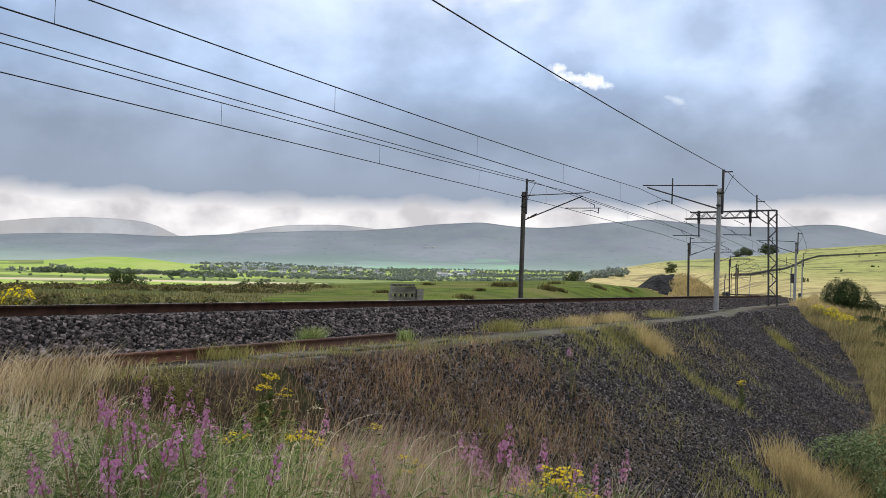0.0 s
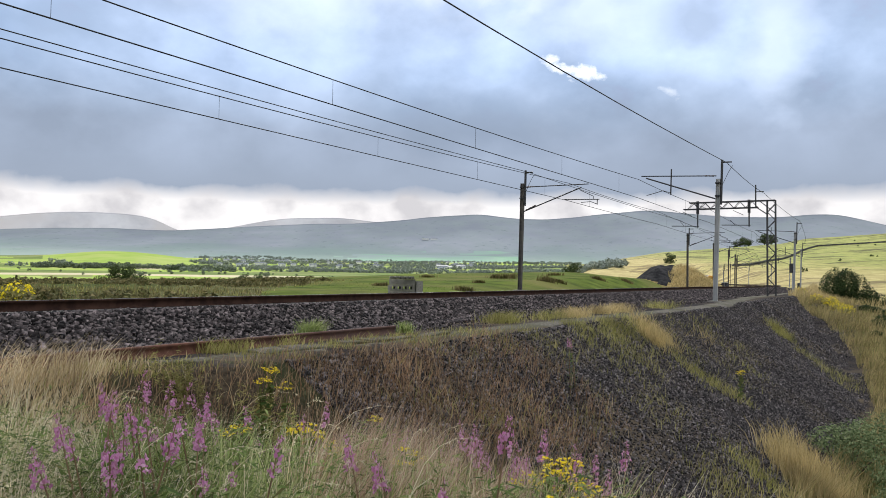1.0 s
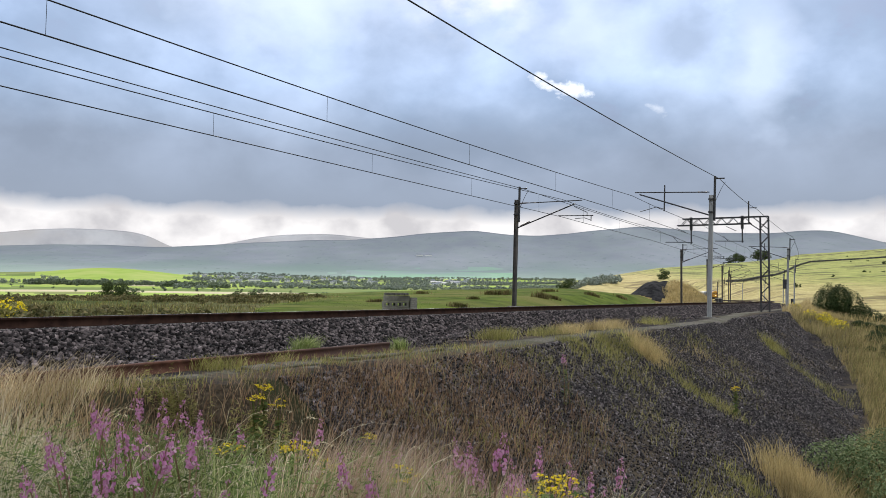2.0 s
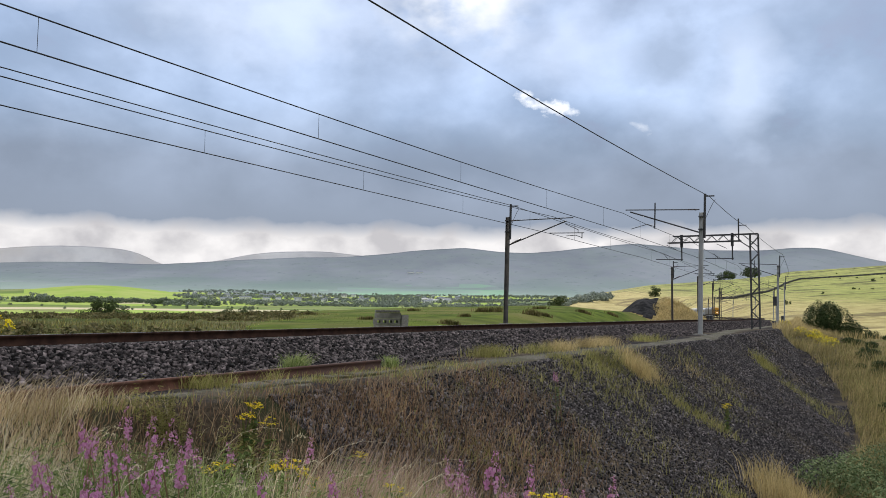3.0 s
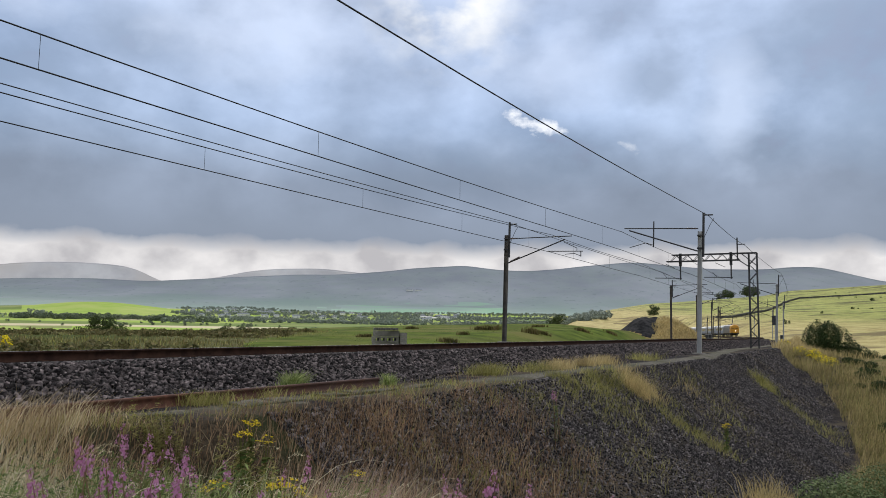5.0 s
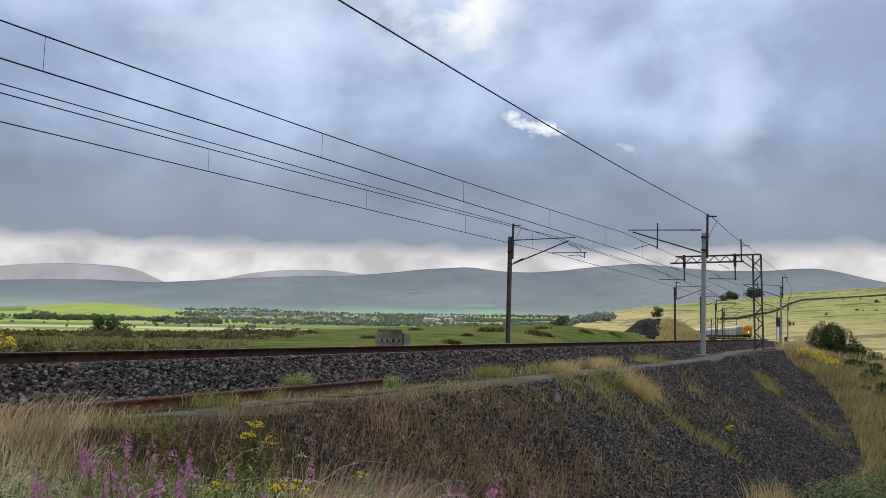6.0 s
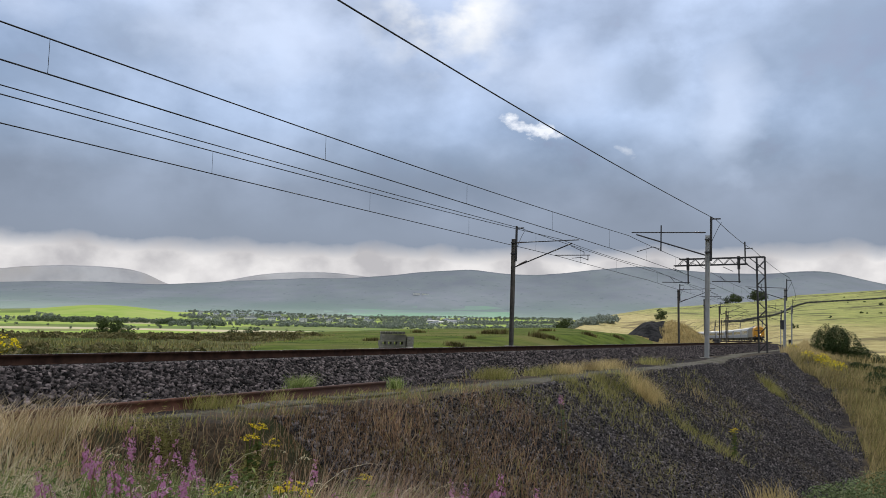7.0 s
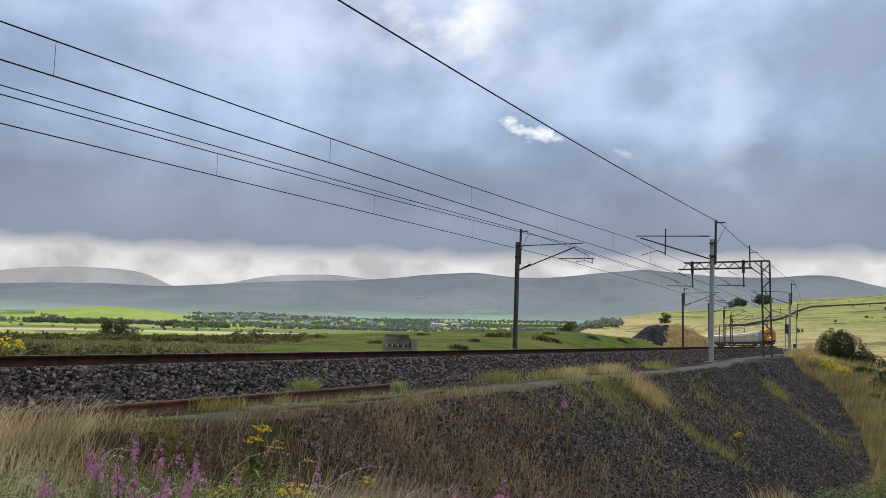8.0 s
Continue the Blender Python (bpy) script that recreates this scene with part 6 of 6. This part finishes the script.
for i, (q, r) in enumerate([(-0.021, 3755), (-0.010, 3765), (0.008, 1900), (-0.0, 1950), (0.024, 2000)]):
    m = Matrix.Translation((q * r, r, 190.0 if r > 3000 else float(ground_z(q * r, r)) + 0.5)) @ Matrix.Rotation(0.15 * i, 4, "Z")
    if i == 0:
        BARN.matrix_basis = m
    else:
        copy_thing(BARN, m)

# ---- things beside the line ----
def hollow_block(L, w, h, holes):
    """A concrete unit with square ducts running through it from front to back."""
    bm = bmesh.new()
    t = 0.07
    n = holes + 1
    rib = (L - holes * 0.17) / n
    x = -L / 2
    for i in range(n + holes):
        w2 = rib if i % 2 == 0 else 0.17
        box(bm, x, -w / 2, 0, x + w2, w / 2, t)
        box(bm, x, -w / 2, h - t, x + w2, w / 2, h)
        if i % 2 == 0:
            box(bm, x, -w / 2, t, x + w2, w / 2, h - t)
        x += w2
    bmesh.ops.remove_doubles(bm, verts=bm.verts, dist=0.002)
    return bm


def block_stack():
    """A stack of hollow concrete duct units left in the field beside the line."""
    x, y = -2.05, 41.2
    z = float(ground_z(x, y)) - 0.05
    turn = 8.0
    for row, (zz, dx, L) in enumerate(((0.0, 0.0, 1.32), (0.30, -0.03, 1.30), (0.60, 0.02, 1.24))):
        root = empty("concrete_duct_block", pose(x + dx, y + 0.05 * row, z + zz, 0, 0, turn + row * 1.5))
        tagged(root, "grey hollow concrete block in a stack beside the line", "concrete block", "stacked concrete blocks")
        part("block", hollow_block(L, 0.9, 0.285, 4 if row == 1 else 0), CONCRETE, root)
    for i in range(4):
        root = empty("concrete_duct_block", pose(x + 0.86, y + 0.1 + 0.02 * i, z + 0.2 * i, 0, 0, turn + 90 + i))
        tagged(root, "grey concrete unit set end-on at the stack", "concrete block", "stacked concrete blocks")
        part("block", hollow_block(0.8, 0.34, 0.19, 2), CONCRETE, root)
    for i in range(5):
        root = empty("concrete_slab", pose(x - 0.5 + 0.24 * i, y, z + 0.90, 0, 0, turn + i * 2))
        tagged(root, "rough concrete slab lying on the stack", "concrete slab", "loose concrete slabs")
        bm = bmesh.new()
        box(bm, -0.1, -0.4, 0, 0.1, 0.4, 0.13)
        part("slab", bevelled(bm, 0.02), CONCRETE, root)


block_stack()


MOUND_S = 105.0


def mound():
    """Spoil heap beyond the far track: dark tipped stone on one flank, long dry grass on the other."""
    x, y = along(MOUND_S, -10.6)
    n = 40
    g = np.linspace(-1, 1, n)
    A, B = np.meshgrid(g, g, indexing="ij")
    r = np.hypot(A, B)
    h = 2.9 * np.clip(1 - r ** 2, 0, 1) ** 1.15 * (1 + 0.15 * wob(A * 5, B * 5, 1.2, 3))
    c, s = math.cos(heading(MOUND_S)), math.sin(heading(MOUND_S))
    X = x + (A * 8.5) * c - (B * 5.6) * s
    Y = y + (A * 8.5) * s + (B * 5.6) * c
    Z = ground_z(X, Y) - 0.3 + h
    idx = np.arange(n * n).reshape(n, n)
    f = np.stack([idx[:-1, :-1], idx[1:, :-1], idx[1:, 1:], idx[:-1, 1:]], -1).reshape(-1, 4)
    dark = (B[:-1, :-1] > 0.0 + 0.1 * wob(A[:-1, :-1], B[:-1, :-1], 4, 2)) & (h[:-1, :-1] > 0.3)
    ob = grid_mesh("overgrown_mound", np.stack([X, Y, Z], -1), f, [DRY, HEAP], dark.astype(int).ravel())
    tagged(ob, "spoil heap overgrown with long dry grass", "mound")
    m = 12000
    ia, ib = RNG.uniform(-0.95, 0.95, m), RNG.uniform(-0.98, 0.98, m)
    ok = ((ia ** 2 + ib ** 2) < 0.97) & (ib < 0.02 + 0.08 * np.sin(9 * ia))
    ia, ib = ia[ok], ib[ok]
    gx = x + (ia * 8.5) * c - (ib * 5.6) * s
    gy = y + (ia * 8.5) * s + (ib * 5.6) * c
    gh = 2.9 * np.clip(1 - np.hypot(ia, ib) ** 2, 0, 1) ** 1.15 * (1 + 0.15 * wob(ia * 5, ib * 5, 1.2, 3))
    P = np.stack([gx, gy, ground_z(gx, gy) - 0.33 + gh], 1)
    blade_mesh("heap_grass", P, RNG.uniform(0.25, 0.6, len(P)), 0.03, G_GOLD, "long golden grass on the spoil heap", "grass", (0.1, 0), 0.6)


mound()


def drystone_wall(pts, h=1.3):
    """A field wall of joined stones following the ground."""
    P = np.array(pts, float)
    seg = np.hypot(*np.diff(P, axis=0).T)
    t = np.concatenate([[0], np.cumsum(seg)])
    q = np.arange(0, t[-1], 0.9)
    x, y = np.interp(q, t, P[:, 0]), np.interp(q, t, P[:, 1])
    V, F = [], []
    corner = np.array([[-1, -1, -1], [1, -1, -1], [1, 1, -1], [-1, 1, -1], [-1, -1, 1], [1, -1, 1], [1, 1, 1], [-1, 1, 1]], float)
    quad = np.array([[0, 3, 2, 1], [4, 5, 6, 7], [0, 1, 5, 4], [1, 2, 6, 5], [2, 3, 7, 6], [3, 0, 4, 7]])
    for course in range(3):
        n = len(x)
        v = corner[None] * RNG.uniform(0.8, 1.0, (n, 8, 3)) * np.array([0.52, 0.4, h / 5.6])
        v = v + np.stack([x + 0.3 * course, y, ground_z(x, y) + h * (course + 0.4) / 3], 1)[:, None, :]
        F.append(quad[None] + (np.arange(n) * 8)[:, None, None] + course * n * 8)
        V.append(v.reshape(-1, 3))
    ob = grid_mesh("drystone_wall", np.concatenate(V), np.concatenate([f.reshape(-1, 4) for f in F]), [WALLSTONE], smooth=False)
    return tagged(ob, "dark dry-stone wall climbing the hillside", "stone wall")


WALLSTONE = surface("wall_stone", (0.07, 0.068, 0.06), (0.13, 0.125, 0.11), 0.8, 0.95, 0.3, pieces=0.4)
drystone_wall([(159, 436), (165, 429), (206, 489), (262, 583), (300, 640), (339, 611), (390, 605)])


def sheep(x, y, turn):
    root = empty("sheep", Matrix.Translation((x, y, float(ground_z(x, y)))) @ Matrix.Rotation(turn, 4, "Z"))
    tagged(root, "white sheep grazing below the line", "sheep", "grazing sheep")
    bm = bmesh.new()
    bmesh.ops.create_icosphere(bm, subdivisions=3, radius=1)
    for v in bm.verts:
        k = 1 + 0.06 * noise.noise(v.co * 4)
        v.co = Vector((v.co.x * 0.55 * k, v.co.y * 0.27 * k, v.co.z * 0.28 * k + 0.62))
    part("fleece", bm, FLEECE, root)
    bm = bmesh.new()
    bmesh.ops.create_icosphere(bm, subdivisions=2, radius=0.13, matrix=Matrix.Translation((0.66, 0, 0.55)) @ Matrix.Diagonal((1.5, 0.8, 0.9, 1)))
    part("head", bm, FLEECE, root)
    for lx in (-0.32, 0.34):
        for ly in (-0.13, 0.13):
            bm = bmesh.new()
            rod(bm, (lx, ly, -0.02), (lx, ly, 0.45), 0.04, 6, 0.05)
            part("leg", bm, FLEECE, root)


FLEECE = surface("fleece", (0.62, 0.60, 0.54), (0.74, 0.72, 0.66), 8, 0.95, 0.5)
for x, y, a in ((70.0, 130.0, 0.3), (72.2, 131.0, 2.2), (76.0, 134.0, 2.9), (64.0, 118.0, 0.6), (78.5, 131.0, 0.9)):
    sheep(x, y, a)


def signal_post(s, d):
    root = empty("signal_box", local(s, d, float(ground_z(*along(s, d))) - 0.1))
    tagged(root, "small dark signal head on a slim post", "railway signal")
    bm = bmesh.new()
    rod(bm, (0, 0, 0), (0, 0, 3.0), 0.06)
    part("post", bm, GALV, root)
    bm = bmesh.new()
    box(bm, -0.2, -0.3, 2.2, 0.2, 0.3, 3.2)
    part("head", bevelled(bm, 0.04), DARKSTEEL, root)


signal_post(93.0, 3.3)


def cabinet(s, d):
    root = empty("lineside_cabinet", local(s, d, float(ground_z(*along(s, d))) - 0.1))
    tagged(root, "grey lineside equipment cabinet", "cabinet", "lineside cabinets")
    bm = bmesh.new()
    box(bm, -0.3, -0.2, 0, 0.3, 0.2, 0.95)
    part("body", bevelled(bm, 0.03), DARKSTEEL, root)
    bm = bmesh.new()
    box(bm, -0.34, -0.24, 0.95, 0.34, 0.24, 1.0)
    part("lid", bm, GALV, root)


cabinet(120.0, -6.6), cabinet(123.0, -6.4), cabinet(140, 3.4)

# concrete cable trough lids along the cess
lid = None
for i, s in enumerate(np.arange(6.0, 13.6, 0.62)):
    if lid is None:
        trough = empty("cable_trough")
        tagged(trough, "pale concrete cable trough sunk along the cess", "cable trough")
        bm = bmesh.new()
        box(bm, -0.3, -0.2, -0.12, 0.3, 0.2, 0.03)
        lid = part("trough_lid", bevelled(bm, 0.012), TROUGH, trough)
        o = lid
    else:
        o = new("trough_lid", lid.data)
        o.parent = trough
    o.matrix_basis = local(s, 4.35 + random.uniform(-0.03, 0.03), float(ground_z(*along(s, 4.35))) + random.uniform(-0.045, 0.012)) @ pose(0, 0, 0, random.uniform(-4, 4), random.uniform(-3, 3), random.uniform(-4, 4))


def motions():
    """The train runs in along the near track; the clouds drift to the left."""
    for thing, back in TRAIN:
        rows = []
        for k in range(17):
            t = k * 0.5
            f = float(np.interp(t, [a for a, b in FRONT_S], [b for a, b in FRONT_S]))
            rows.append((t, on_line(f + back)))
        walk(thing, rows)
    walk(clouds, [(t, pose(0, 0, 0, 0, 0, 3.0 * t / 8.0)) for t in (0.0, 2.0, 4.0, 6.0, 8.0)])


motions()
